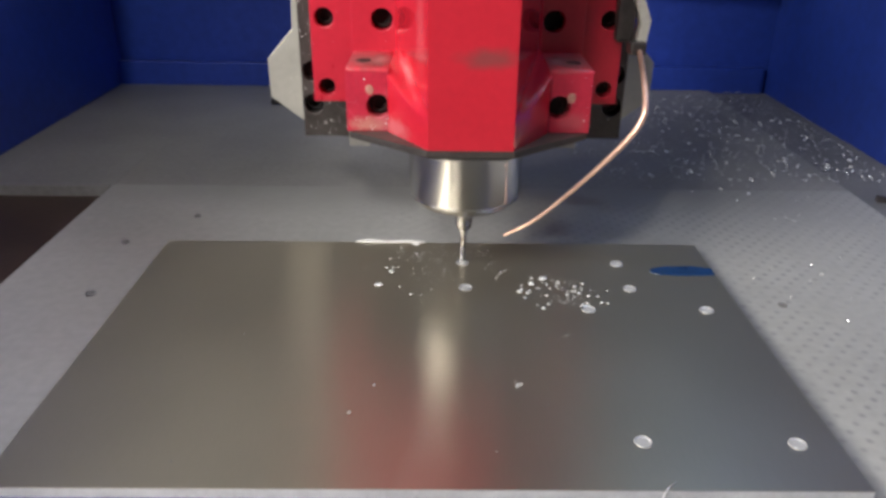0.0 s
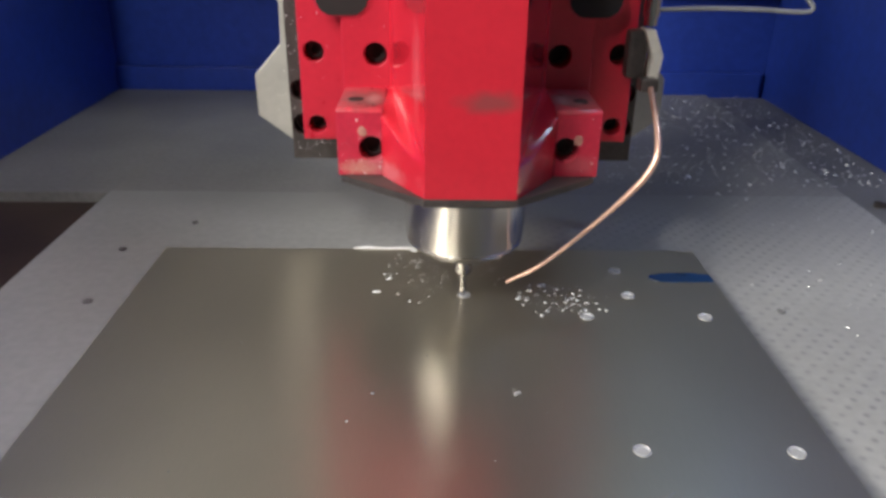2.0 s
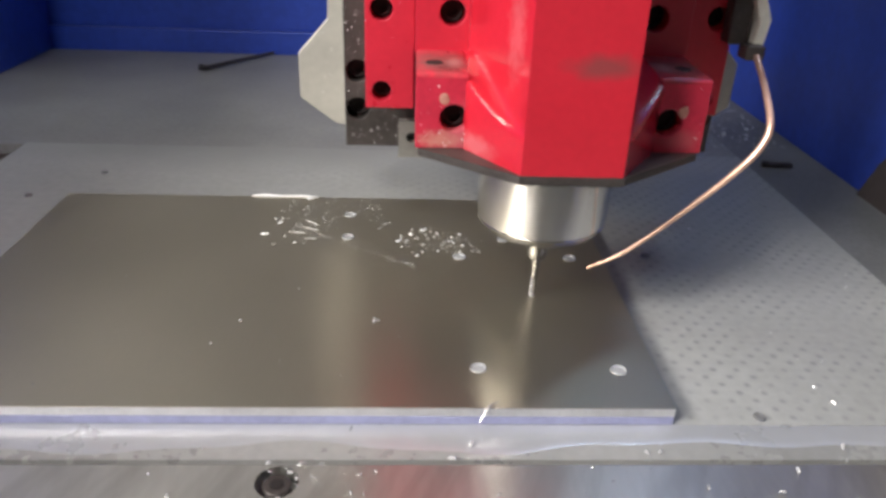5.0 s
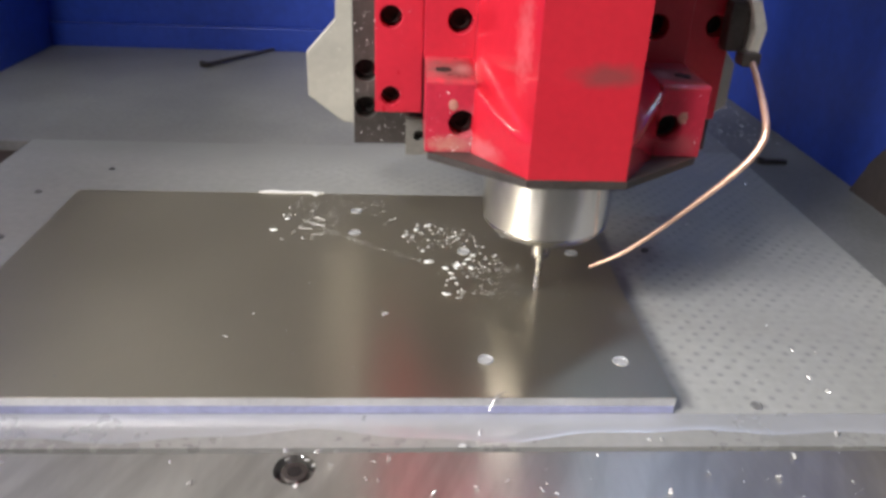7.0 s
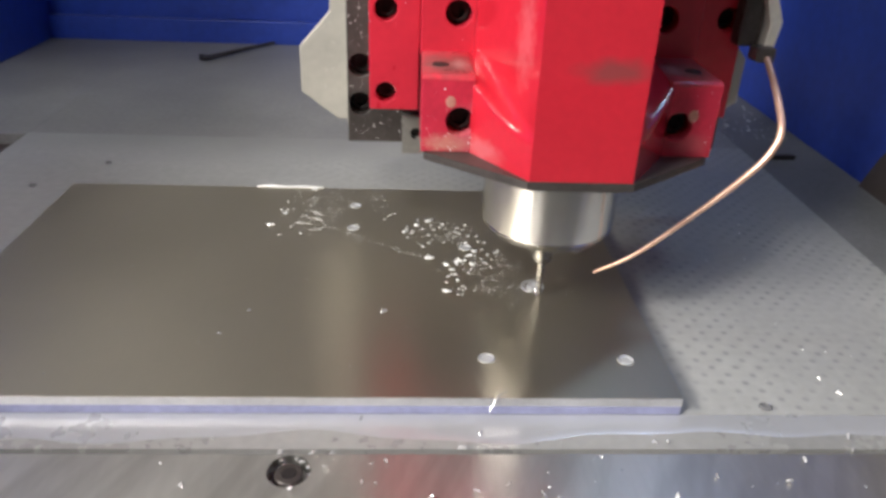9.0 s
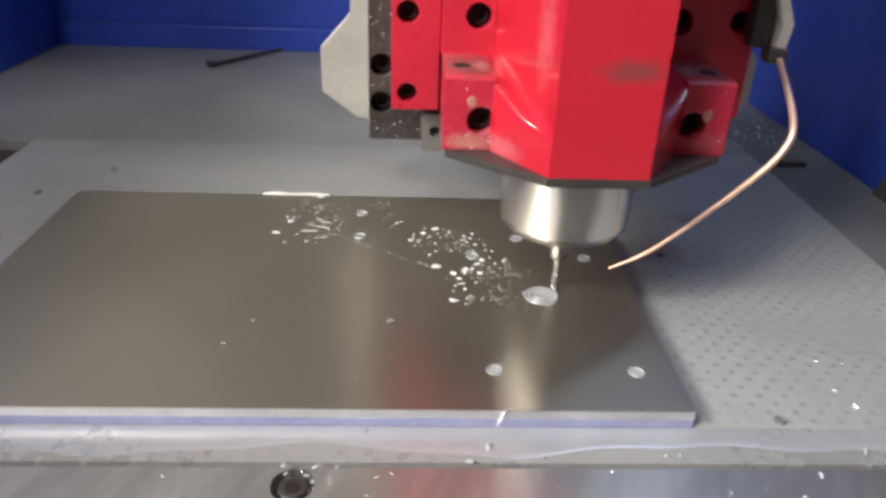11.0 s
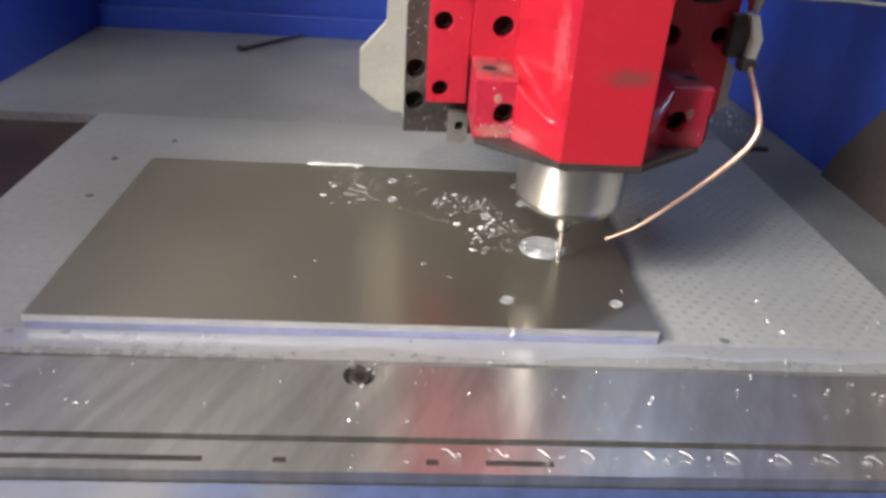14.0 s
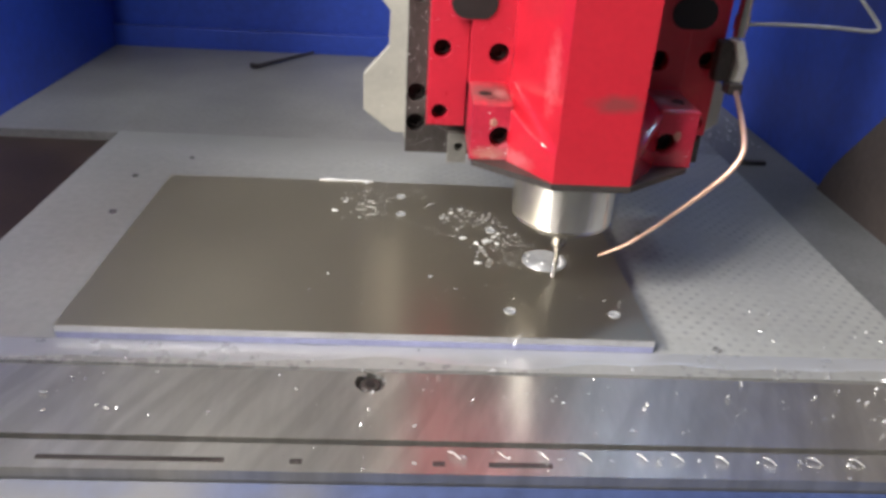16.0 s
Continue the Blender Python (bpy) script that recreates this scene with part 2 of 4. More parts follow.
BRASS_GREY = material("nickel_elbow_block", (0.72, 0.69, 0.62), rough=0.42, metal=0.35, vary=0.15, scale=80, fine=300, bump=0.08)
HOSE = material("clear_grey_hose", (0.17, 0.18, 0.20), rough=0.22, vary=0.15, scale=50, fine=200, bump=0.03)
BLUE_PATCH = material("dark_blue_patch", (0.008, 0.042, 0.14), rough=0.3, vary=0.3, scale=80, fine=300, bump=0.1)
CHIP = material("bright_aluminium_swarf", (0.90, 0.90, 0.91), rough=0.2, metal=0.45, vary=0.05, scale=500, fine=1500, bump=0.0, island=0.25)
WATER = material("milky_coolant_drop", (0.88, 0.88, 0.88), rough=0.12, vary=0.06, scale=300, fine=900, bump=0.0, island=0.2)
FILM = material("thin_coolant_film", (0.50, 0.51, 0.54), metal=0.4, rough=0.28, vary=0.10, scale=10, fine=60, bump=0.02, rough_vary=0.05)
PLAIN_BED = material("wet_smooth_bed_front", (0.36, 0.36, 0.355), rough=0.28, metal=0.2, vary=0.18, scale=9, fine=150, bump=0.08, rough_vary=0.12)
BACKING = material("violet_blue_backing_film", (0.33, 0.345, 0.54), rough=0.35, vary=0.2, scale=40, fine=300, bump=0.05)
PAD = material("smudged_red_boss_top", (0.62, 0.030, 0.060), rough=0.30, vary=0.3, scale=110, fine=400, bump=0.1, coat=0.4, rough_vary=0.12)
for side in (-1, 1):
    stain_or_shade(PAD, (side * 0.062, -0.008, 0.145), (0.026, 0.030, 0.02), (0.15, 0.085, 0.080), 0.92, 130)
    # paler spot on the inner half of each boss top
    stain_or_shade(PAD, (side * 0.055, -0.008, 0.145), (0.006, 0.012, 0.02), (0.55, 0.38, 0.36), 0.5, 200)
# shade at the table's rear, put into a darker copy of the bed grey
REAR_SHADE = material("shaded_grey_rear_plate", (0.25, 0.247, 0.238), rough=0.42, vary=0.28, scale=10, fine=180, bump=0.12, rough_vary=0.15)
dimples(REAR_SHADE, 0.0096, 0.0018, (0.13, 0.135, 0.14), 0.4)
SPOT = material("pale_filler", (0.46, 0.21, 0.17), rough=0.5, vary=0.2, scale=200, fine=600, bump=0.1)
ROOM = material("workshop_plaster", (0.34, 0.34, 0.33), rough=0.8, vary=0.1, scale=1.5, fine=30, bump=0.05)
CONCRETE = material("workshop_concrete", (0.22, 0.22, 0.21), rough=0.8, vary=0.2, scale=2, fine=40, bump=0.1)


# ---------------------------------------------------------------- builders
def mesh_of(bm, name, mat, smooth=None):
    bmesh.ops.recalc_face_normals(bm, faces=bm.faces)
    me = bpy.data.meshes.new(name)
    bm.to_mesh(me)
    bm.free()
    me.materials.append(mat)
    if smooth is not None:
        me.shade_smooth()
        me.set_sharp_from_angle(angle=radians(smooth))
    return me


def part(name, bm, mat, parent, label="", smooth=None):
    ob = new(name, mesh_of(bm, name, mat, smooth))
    ob.parent = parent
    if label:
        tagged(ob, label)
    return ob


def thing(name, bm, mat, label, category, group="", kind="", smooth=None):
    return tagged(new(name, mesh_of(bm, name, mat, smooth)), label, category, group, kind)


def box(x0, x1, y0, y1, z0, z1, bevel=0.0):
    bm = bmesh.new()
    bmesh.ops.create_cube(bm, size=1, matrix=Matrix.LocRotScale(((x0 + x1) / 2, (y0 + y1) / 2, (z0 + z1) / 2), None, (x1 - x0, y1 - y0, z1 - z0)))
    if bevel:
        bmesh.ops.bevel(bm, geom=bm.edges[:], offset=bevel, segments=2, affect="EDGES", profile=0.6)
    return bm


def join(*bms):
    out = bmesh.new()
    for b in bms:
        me = bpy.data.meshes.new("joint")
        b.to_mesh(me)
        b.free()
        out.from_mesh(me)
        bpy.data.meshes.remove(me)
    return out


def sheet(outline, holes, depth, place, sides=20, chamfer=0.0):
    """A plate from an outline and round holes in its own plane (u, v), with thickness, walls in the holes; place turns it into its thing."""
    bm = bmesh.new()
    loops = [list(outline)] + [[(cx + r * math.cos(a * math.tau / sides), cy + r * math.sin(a * math.tau / sides)) for a in range(sides)] for cx, cy, r in holes]
    edges = []
    for loop in loops:
        vs = [bm.verts.new((u, v, 0)) for u, v in loop]
        edges += [bm.edges.new((a, b)) for a, b in zip(vs, vs[1:] + vs[:1])]
    made = bmesh.ops.triangle_fill(bm, use_beauty=True, use_dissolve=False, edges=edges)
    faces = [g for g in made["geom"] if isinstance(g, bmesh.types.BMFace)]
    ext = bmesh.ops.extrude_face_region(bm, geom=faces, use_keep_orig=True)
    vs = [g for g in ext["geom"] if isinstance(g, bmesh.types.BMVert)]
    bmesh.ops.translate(bm, verts=vs, vec=(0, 0, depth))
    if chamfer:
        rim = [e for e in bm.edges if max(abs(v.co.z) for v in e.verts) < 1e-6 and len(e.link_faces) == 2 and e.calc_face_angle() > 1.2]
        bmesh.ops.bevel(bm, geom=rim, offset=chamfer, segments=2, affect="EDGES", profile=0.5)
    bmesh.ops.transform(bm, matrix=place, verts=bm.verts[:])
    return bm


def lathe(profile, steps=48, x=0.0, y=0.0):
    """A turned piece about the upright axis, from (radius, height) pairs."""
    bm = bmesh.new()
    rings = []
    for r, z in profile:
        rings.append([bm.verts.new((x + r * math.cos(a * math.tau / steps), y + r * math.sin(a * math.tau / steps), z)) for a in range(steps)])
    for low, high in zip(rings, rings[1:]):
        for a in range(steps):
            b = (a + 1) % steps
            bm.faces.new((low[a], low[b], high[b], high[a]))
    bm.faces.new(rings[0])
    bm.faces.new(rings[-1])
    return bm


def loft(sections):
    """Closed sections of equal length, each a list of places, skinned and capped."""
    bm = bmesh.new()
    rings = [[bm.verts.new(p) for p in s] for s in sections]
    n = len(rings[0])
    for low, high in zip(rings, rings[1:]):
        for a in range(n):
            b = (a + 1) % n
            bm.faces.new((low[a], low[b], high[b], high[a]))
    bm.faces.new(rings[0])
    bm.faces.new(rings[-1])
    return bm


def tube(points, radii, sides=14, fine=6):
    """A round pipe along a smooth curve through the points."""
    pts = [Vector(p) for p in points]
    ext = [pts[0] * 2 - pts[1]] + pts + [pts[-1] * 2 - pts[-2]]
    line, rads = [], []
    for i in range(1, len(ext) - 2):
        for k in range(fine):
            u = k / fine
            p0, p1, p2, p3 = ext[i - 1:i + 3]
            line.append(0.5 * (2 * p1 + (p2 - p0) * u + (2 * p0 - 5 * p1 + 4 * p2 - p3) * u * u + (3 * p1 - p0 - 3 * p2 + p3) * u ** 3))
            rads.append(radii[i - 1] * (1 - u) + radii[i] * u)
    line.append(pts[-1])
    rads.append(radii[-1])
    sections = []
    side = Vector((0.3, 1, 0.2))
    for i, p in enumerate(line):
        d = (line[min(i + 1, len(line) - 1)] - line[max(i - 1, 0)]).normalized()
        side = (side - d * side.dot(d)).normalized()
        up = d.cross(side)
        sections.append([p + (side * math.cos(a * math.tau / sides) + up * math.sin(a * math.tau / sides)) * rads[i] for a in range(sides)])
    return loft(sections)


def blobs(spots, flat=0.35):
    """Low domes with gently uneven outlines: (x, y, z, radius) or (x, y, z, radius, way, stretch)."""
    verts, faces = [], []
    for x, y, z, r, *drawn in spots:
        n, base = 10, len(verts)
        way, wide = drawn if drawn else (random.random() * 6, random.uniform(0.9, 1.2))
        lob = [r * random.uniform(0.9, 1.08) for _ in range(n)]
        cw, sw = math.cos(way), math.sin(way)
        for f, h in ((1.0, 0.0), (0.88, 0.5), (0.5, 0.9)):
            for a in range(n):
                u, v = lob[a] * f * math.cos(a * math.tau / n) * wide, lob[a] * f * math.sin(a * math.tau / n) / wide
                verts.append((x + u * cw - v * sw, y + u * sw + v * cw, z + r * flat * h))
        verts.append((x, y, z + r * flat))
        for ring in (0, 1):
            for a in range(n):
                b = (a + 1) % n
                i = base + ring * n
                faces.append((i + a, i + b, i + n + b, i + n + a))
        for a in range(n):
            faces.append((base + 2 * n + a, base + 2 * n + (a + 1) % n, base + 3 * n))
        faces.append(tuple(base + a for a in range(n))[::-1])
    me = bpy.data.meshes.new("blobs")
    me.from_pydata(verts, [], faces)
    bm = bmesh.new()
    bm.from_mesh(me)
    bpy.data.meshes.remove(me)
    return bm


def fan(n, centre, angles, radii, sizes, stretch=1.25, power=1.0):
    """Drops thrown out from a centre, larger and longer the farther they flew."""
    out = []
    for _ in range(n):
        a = radians(random.uniform(*angles))
        u = random.random() ** power
        r = radii[0] + (radii[1] - radii[0]) * u
        size = (sizes[0] + (sizes[1] - sizes[0]) * u * u) * random.uniform(0.55, 1.15)
        x, y = centre[0] + r * math.cos(a), centre[1] + r * math.sin(a)
        if y < 0.2585:
            out.append((x, y, 0.0101, size, a, random.uniform(1.0, stretch)))
    return out


def curls(spots):
    """Small curled ribbons of swarf: (x, y, z, size)."""
    verts, faces = [], []
    for x, y, z, r in spots:
        n, base = random.choice((3, 4, 5)), len(verts)
        turn, bend = random.random() * 6.3, random.uniform(0.3, 1.5)
        w = r * random.uniform(0.2, 0.5)
        for i in range(n + 1):
            a = turn + bend * i / n
            px, py = x + r * (math.cos(a) - math.cos(turn)) * 1.6, y + r * (math.sin(a) - math.sin(turn)) * 1.6
            h = z + r * 0.25 + r * 0.5 * math.sin(math.pi * i / n) * random.uniform(0.4, 1.0)
            dx, dy = math.cos(a) * w, math.sin(a) * w
            verts += [(px - dx, py - dy, h - w * 0.4), (px + dx, py + dy, h + w * 0.5), (px, py, h + w * 0.9)]
        for i in range(n):
            b = base + 3 * i
            for k in range(3):
                faces.append((b + k, b + (k + 1) % 3, b + 3 + (k + 1) % 3, b + 3 + k))
        faces += [(base, base + 1, base + 2), (base + 3 * n + 2, base + 3 * n + 1, base + 3 * n)]
    me = bpy.data.meshes.new("curls")
    me.from_pydata(verts, [], faces)
    bm = bmesh.new()
    bm.from_mesh(me)
    bpy.data.meshes.remove(me)
    return bm


def rect(x0, x1, y0, y1):
    return [(x0, y0), (x1, y0), (x1, y1), (x0, y1)]


FRONTAL = Matrix(((1, 0, 0, 0), (0, 0, 1, 0), (0, 1, 0, 0), (0, 0, 0, 1)))  # (u, v, depth) -> (x, z, y)


def facing(y):
    return Matrix.Translation((0, y, 0)) @ FRONTAL


# ---------------------------------------------------------------- the place
def build_room():
    # unseen room added around the machine for bounced light and reflections
    thing("floor", box(-3.5, 3.5, -4.0, 3.0, -0.92, -0.90), CONCRETE, "grey concrete workshop floor under the machine", "floor", kind="structure")
    thing("ceiling", box(-3.5, 3.5, -4.0, 3.0, 2.60, 2.65), ROOM, "plain plaster ceiling of the workshop", "ceiling", kind="structure")
    for name, b in (("wall_south", (-3.5, 3.5, -4.1, -4.0)), ("wall_north", (-3.5, 3.5, 3.0, 3.1)), ("wall_west", (-3.6, -3.5, -4.0, 3.0)), ("wall_east", (3.5, 3.6, -4.0, 3.0))):
        thing(name, box(*b, -0.9, 2.6), ROOM, "plain grey plastered workshop wall", "wall", kind="structure")


def build_enclosure():
    lab = "blue painted sheet metal wall of the machine enclosure"
    thing("wall_back", box(-0.75, 0.80, 0.826, 0.836, -0.12, 1.10), BLUE, lab, "enclosure wall", kind="structure")
    thing("trim_back", box(-0.452, 0.474, 0.812, 0.824, -0.02, 0.032, 0.002), BLUE, "folded blue sheet metal foot of the back wall", "trim", kind="structure")
    # front part is out of view, its height set to shade the table's left
    left = join(box(-0.462, -0.452, -0.30, 0.36, -0.072, 0.32), box(-0.462, -0.452, 0.36, 0.824, -0.072, 1.10))
    thing("wall_left", left, BLUE, lab, "enclosure wall", kind="structure")
    thing("wall_right", box(0.482, 0.492, -0.22, 0.824, -0.072, 1.10), BLUE, lab, "enclosure wall", kind="structure")
    # sloped rubber guard on the right wall
    guard = sheet([(-0.20, -0.10), (0.335, -0.03), (0.305, 0.03), (0.245, 0.105), (0.20, 0.30), (-0.20, 0.42)], [], 0.006, Matrix(((0, 0, 1, 0.474), (1, 0, 0, 0), (0, 1, 0, 0), (0, 0, 0, 1))))
    thing("rubber_guard", guard, GUARD, "brown-grey rubber guard fixed to the enclosure wall", "guard")
    base = thing("machine_cabinet", box(-0.46, 0.49, -0.10, 0.824, -0.90, -0.0725, 0.004), BLUE, "blue painted machine cabinet standing on the workshop floor", "machine cabinet")
    part("plinth", box(-0.44, 0.47, -0.08, 0.80, -0.90, -0.86), GUARD, base, "dark plinth")
    # unseen portal beam above the table, height and tone set for reflections and shade
    beam = thing("gantry_beam", box(-0.45, 0.48, 0.46, 0.74, 0.53, 0.90, 0.01), BEAM, "unseen dark grey portal beam over the table", "machine beam")
    # panels added out of view, for the plate and front strip to reflect
    thing("rear_reflection_panel", box(-0.45, 0.478, 0.785, 0.808, 0.150, 0.365, 0.004), BEIGE, "unseen beige panel behind the portal beam, added for reflections", "machine cover")
    thing("side_reflection_panel", box(-0.4515, -0.440, 0.46, 0.784, 0.190, 0.365, 0.003), BEIGE, "unseen beige panel on the enclosure side, added for reflections", "machine cover")
    thing("side_reflection_panel", box(0.470, 0.4815, 0.20, 0.784, 0.230, 0.600, 0.003), BEAM, "unseen dark grey panel on the enclosure side, added for reflections", "machine cover")
    for z in (0.59, 0.84):
        part("guide_rail", box(-0.44, 0.47, 0.44, 0.459, z - 0.012, z + 0.012, 0.002), SILVER, beam, "bright ground guide rail")


def build_table():
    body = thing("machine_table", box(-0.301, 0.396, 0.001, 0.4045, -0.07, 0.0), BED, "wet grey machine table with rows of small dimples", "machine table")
    front = sheet(rect(-0.445, 0.475, -0.0885, -0.0265), [(0.009, -0.037, 0.0098)], 0.012, Matrix.Translation((0, 0, -0.0125)))
    strip = part("front_strip", front, STEEL_STRIP, body, "ground steel strip with a countersunk bolt")
    part("bolt_seat", lathe([(0.0097, -0.0124), (0.0097, -0.0085), (0.0055, -0.0085), (0.0050, -0.0110)], 24, 0.009, -0.037), APRON, strip, "dark counterbore")
    head = lathe([(0.0066, -0.0085), (0.0066, -0.0025), (0.0060, -0.0018), (0.0034, -0.0018), (0.0030, -0.0052), (0.0010, -0.0052)], 20, 0.009, -0.037)
    part("bolt", head, DARK_STEEL, strip, "grey socket head bolt")
    part("hex_socket_disc", lathe([(0.0034, -0.0030), (0.0034, -0.0016), (0.0030, -0.0015), (0.0005, -0.0016)], 6, 0.009, -0.037), HOLE, strip, "dark disc standing in for a hexagon socket")
    part("front_apron", box(-0.301, 0.396, -0.0230, 0.0005, -0.07, -0.0006), PLAIN_BED, body, "wet smooth front of the table top")
    part("groove_bed", box(-0.445, 0.475, -0.112, -0.0232, -0.07, -0.0130), GROOVE, body, "dark groove between the strips")
    slots = [(-0.166, -0.066), (-0.031, -0.024), (0.047, 0.054), (0.078, 0.114)]
    outer = rect(-0.445, 0.475, -0.1125, -0.0915)
    lip = sheet(outer, [], 0.010, Matrix.Translation((0, 0, -0.0120)))
    edge = part("edge_strip", lip, STEEL_STRIP, body, "narrow steel edge strip with slots")
    # raised dark bars; the slots' shade is put into their colour
    for a, b in slots:
        part("slot", box(a, b, -0.1068, -0.1030, -0.004, -0.0014, 0.0009), DARK_STEEL, edge, "dark bar standing in for the shade in a slot")
    part("front_cover", loft([[(-0.7, -0.1135, -0.010), (-0.7, -0.1135, -0.10), (-0.7, -0.42, -0.26), (-0.7, -0.42, -0.22), (-0.7, -0.17, -0.045)], [(0.7, -0.1135, -0.010), (0.7, -0.1135, -0.10), (0.7, -0.42, -0.26), (0.7, -0.42, -0.22), (0.7, -0.17, -0.045)]]), BLUE_COVER, body, "wet blue front cover plate")
    # rear section differs from the bed only to hold the painted shade
    part("rear_shade_plate", box(-0.301, 0.396, 0.405, 0.811, -0.07, -0.0003), REAR_SHADE, body, "rear section of the table, shade put into its grey")
    part("side_plate", box(0.3965, 0.481, -0.02, 0.811, -0.07, -0.004, 0.001), APRON, body, "steel side plate in a darker tone")
    # left side plate shares the rear's painted shade
    part("side_plate", box(-0.4515, -0.3015, 0.4005, 0.811, -0.07, -0.0004), REAR_SHADE, body, "steel side plate in a darker tone")
    part("side_tray", box(-0.4515, -0.3015, -0.02, 0.400, -0.07, -0.010, 0.001), RUST, body, "brown oily side tray")
    # low dark discs; the recesses' dark is put into the colour
    for x, y, r in ((0.247, 0.007, 0.0032), (-0.241, 0.277, 0.0030), (-0.233, 0.194, 0.0034), (0.239, 0.186, 0.003), (-0.20, 0.33, 0.0026)):
        part("screw_recess", lathe([(r, 0.0), (r, 0.0007), (r * 0.8, 0.0010), (r * 0.7, 0.0004)], 16, x, y), APRON, body, "dark disc standing in for a screw recess")
    part("clamp_block", join(box(0.416, 0.444, 0.385, 0.392, -0.004, 0.0005, 0.001), box(0.414, 0.420, 0.386, 0.391, -0.004, 0.002, 0.0008)), DARK_STEEL, body, "small dark steel clamp")
    return body


def build_film():
    """The coolant that stands on the table's front, with a wavy rim."""
    n = 90
    xs = [-0.30 + 0.68 * i / n for i in range(n + 1)]

    def rim(x):
        return -0.0155 + 0.0045 * math.sin(x * 34 + 1.2) * math.exp(-((x - 0.05) / 0.16) ** 2) + 0.0012 * math.sin(x * 95) + (0.002 if x > 0.2 else 0.002 * max(0, (x - 0.1) / 0.1)) - 0.004 * max(0, -x) / 0.3
    sections = []
    for x in xs:
        y = rim(x)
        sections.append([(x, y, -0.0007), (x, y + 0.0012, -0.00035), (x, y + 0.0045, -0.00015), (x, min(y + 0.0090, 0.0), 0.0), (x, 0.0006, 0.0002), (x, 0.0006, -0.0007)])
    thing("coolant_film", loft(sections), FILM, "thin film of milky coolant standing on the table front", "coolant", smooth=50)


DRILLED = [(0.104, 0.034), (0.179, 0.033), (0.177, 0.161), (0.101, 0.161), (0.134, 0.189), (0.133, 0.226), (0.022, 0.227), (0.023, 0.189)]


def build_plate():
    holes = [(x, y, 0.0036) for x, y in DRILLED]
    plate = thing("aluminium_plate", sheet(rect(-0.2, 0.2, 0.0015, 0.260), holes, 0.0002, Matrix.Translation((0, 0, 0.0098))), PLATE, "flat satin aluminium plate with drilled holes on the table", "metal plate")
    core = sheet(rect(-0.2, 0.2, 0.0012, 0.260), holes, 0.0048, Matrix.Translation((0, 0, 0.0049)))
    part("core", core, EDGE, plate, "bright sawn plate edge")
    part("backing_film", box(-0.1996, 0.1996, 0.0009, 0.2598, 0.0003, 0.0048), BACKING, plate, "violet-blue protective backing film")
    for x, y in DRILLED:
        part("hole_rim", lathe([(0.0045, 0.00995), (0.0045, 0.0103), (0.0041, 0.0106), (0.0035, 0.0103), (0.0034, 0.0052), (0.0032, 0.0052)], 20, x, y), MILLED, plate, "bright countersunk drill hole", smooth=40)
        part("hole_floor", lathe([(0.00335, 0.0046), (0.00335, 0.0052), (0.001, 0.0055)], 12, x, y), GREY_STEEL, plate, "dull drilled bottom", smooth=40)
    thing("blue_patch", sheet([(0.154, 0.2135), (0.160, 0.2095), (0.180, 0.2085), (0.199, 0.2095), (0.199, 0.2195), (0.186, 0.2225), (0.165, 0.2215), (0.156, 0.2185)], [], 0.0006, Matrix.Translation((0, 0, 0.0101))), BLUE_PATCH, "flat dark blue patch on the plate's edge", "tape")


def build_rod():
    thing("bent_rod", tube([(-0.212, 0.698, 0.006), (-0.203, 0.704, 0.004), (-0.195, 0.716, 0.004), (-0.165, 0.760, 0.004), (-0.133, 0.803, 0.004)], [0.004, 0.0036, 0.003, 0.0026, 0.0024]), DARK_STEEL, "thin dark bent steel rod lying on the table", "rod", smooth=50)


# ---------------------------------------------------------------- the spindle head; its origin is the cutter's tip
TOP = 0.62


def screw(x, z, y, r, parent):
    bm = join(lathe([(r * 0.97, -0.012), (r * 0.97, -0.0118)], 18), lathe([(r * 0.86, -0.0118), (r * 0.86, -0.0085), (r * 0.78, -0.0075), (r * 0.5, -0.0075), (r * 0.45, -0.010)], 18))
    bmesh.ops.transform(bm, matrix=Matrix.Translation((x, y, z)) @ Matrix.Rotation(radians(90), 4, "X"), verts=bm.verts[:])
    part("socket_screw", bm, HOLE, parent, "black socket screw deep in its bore")


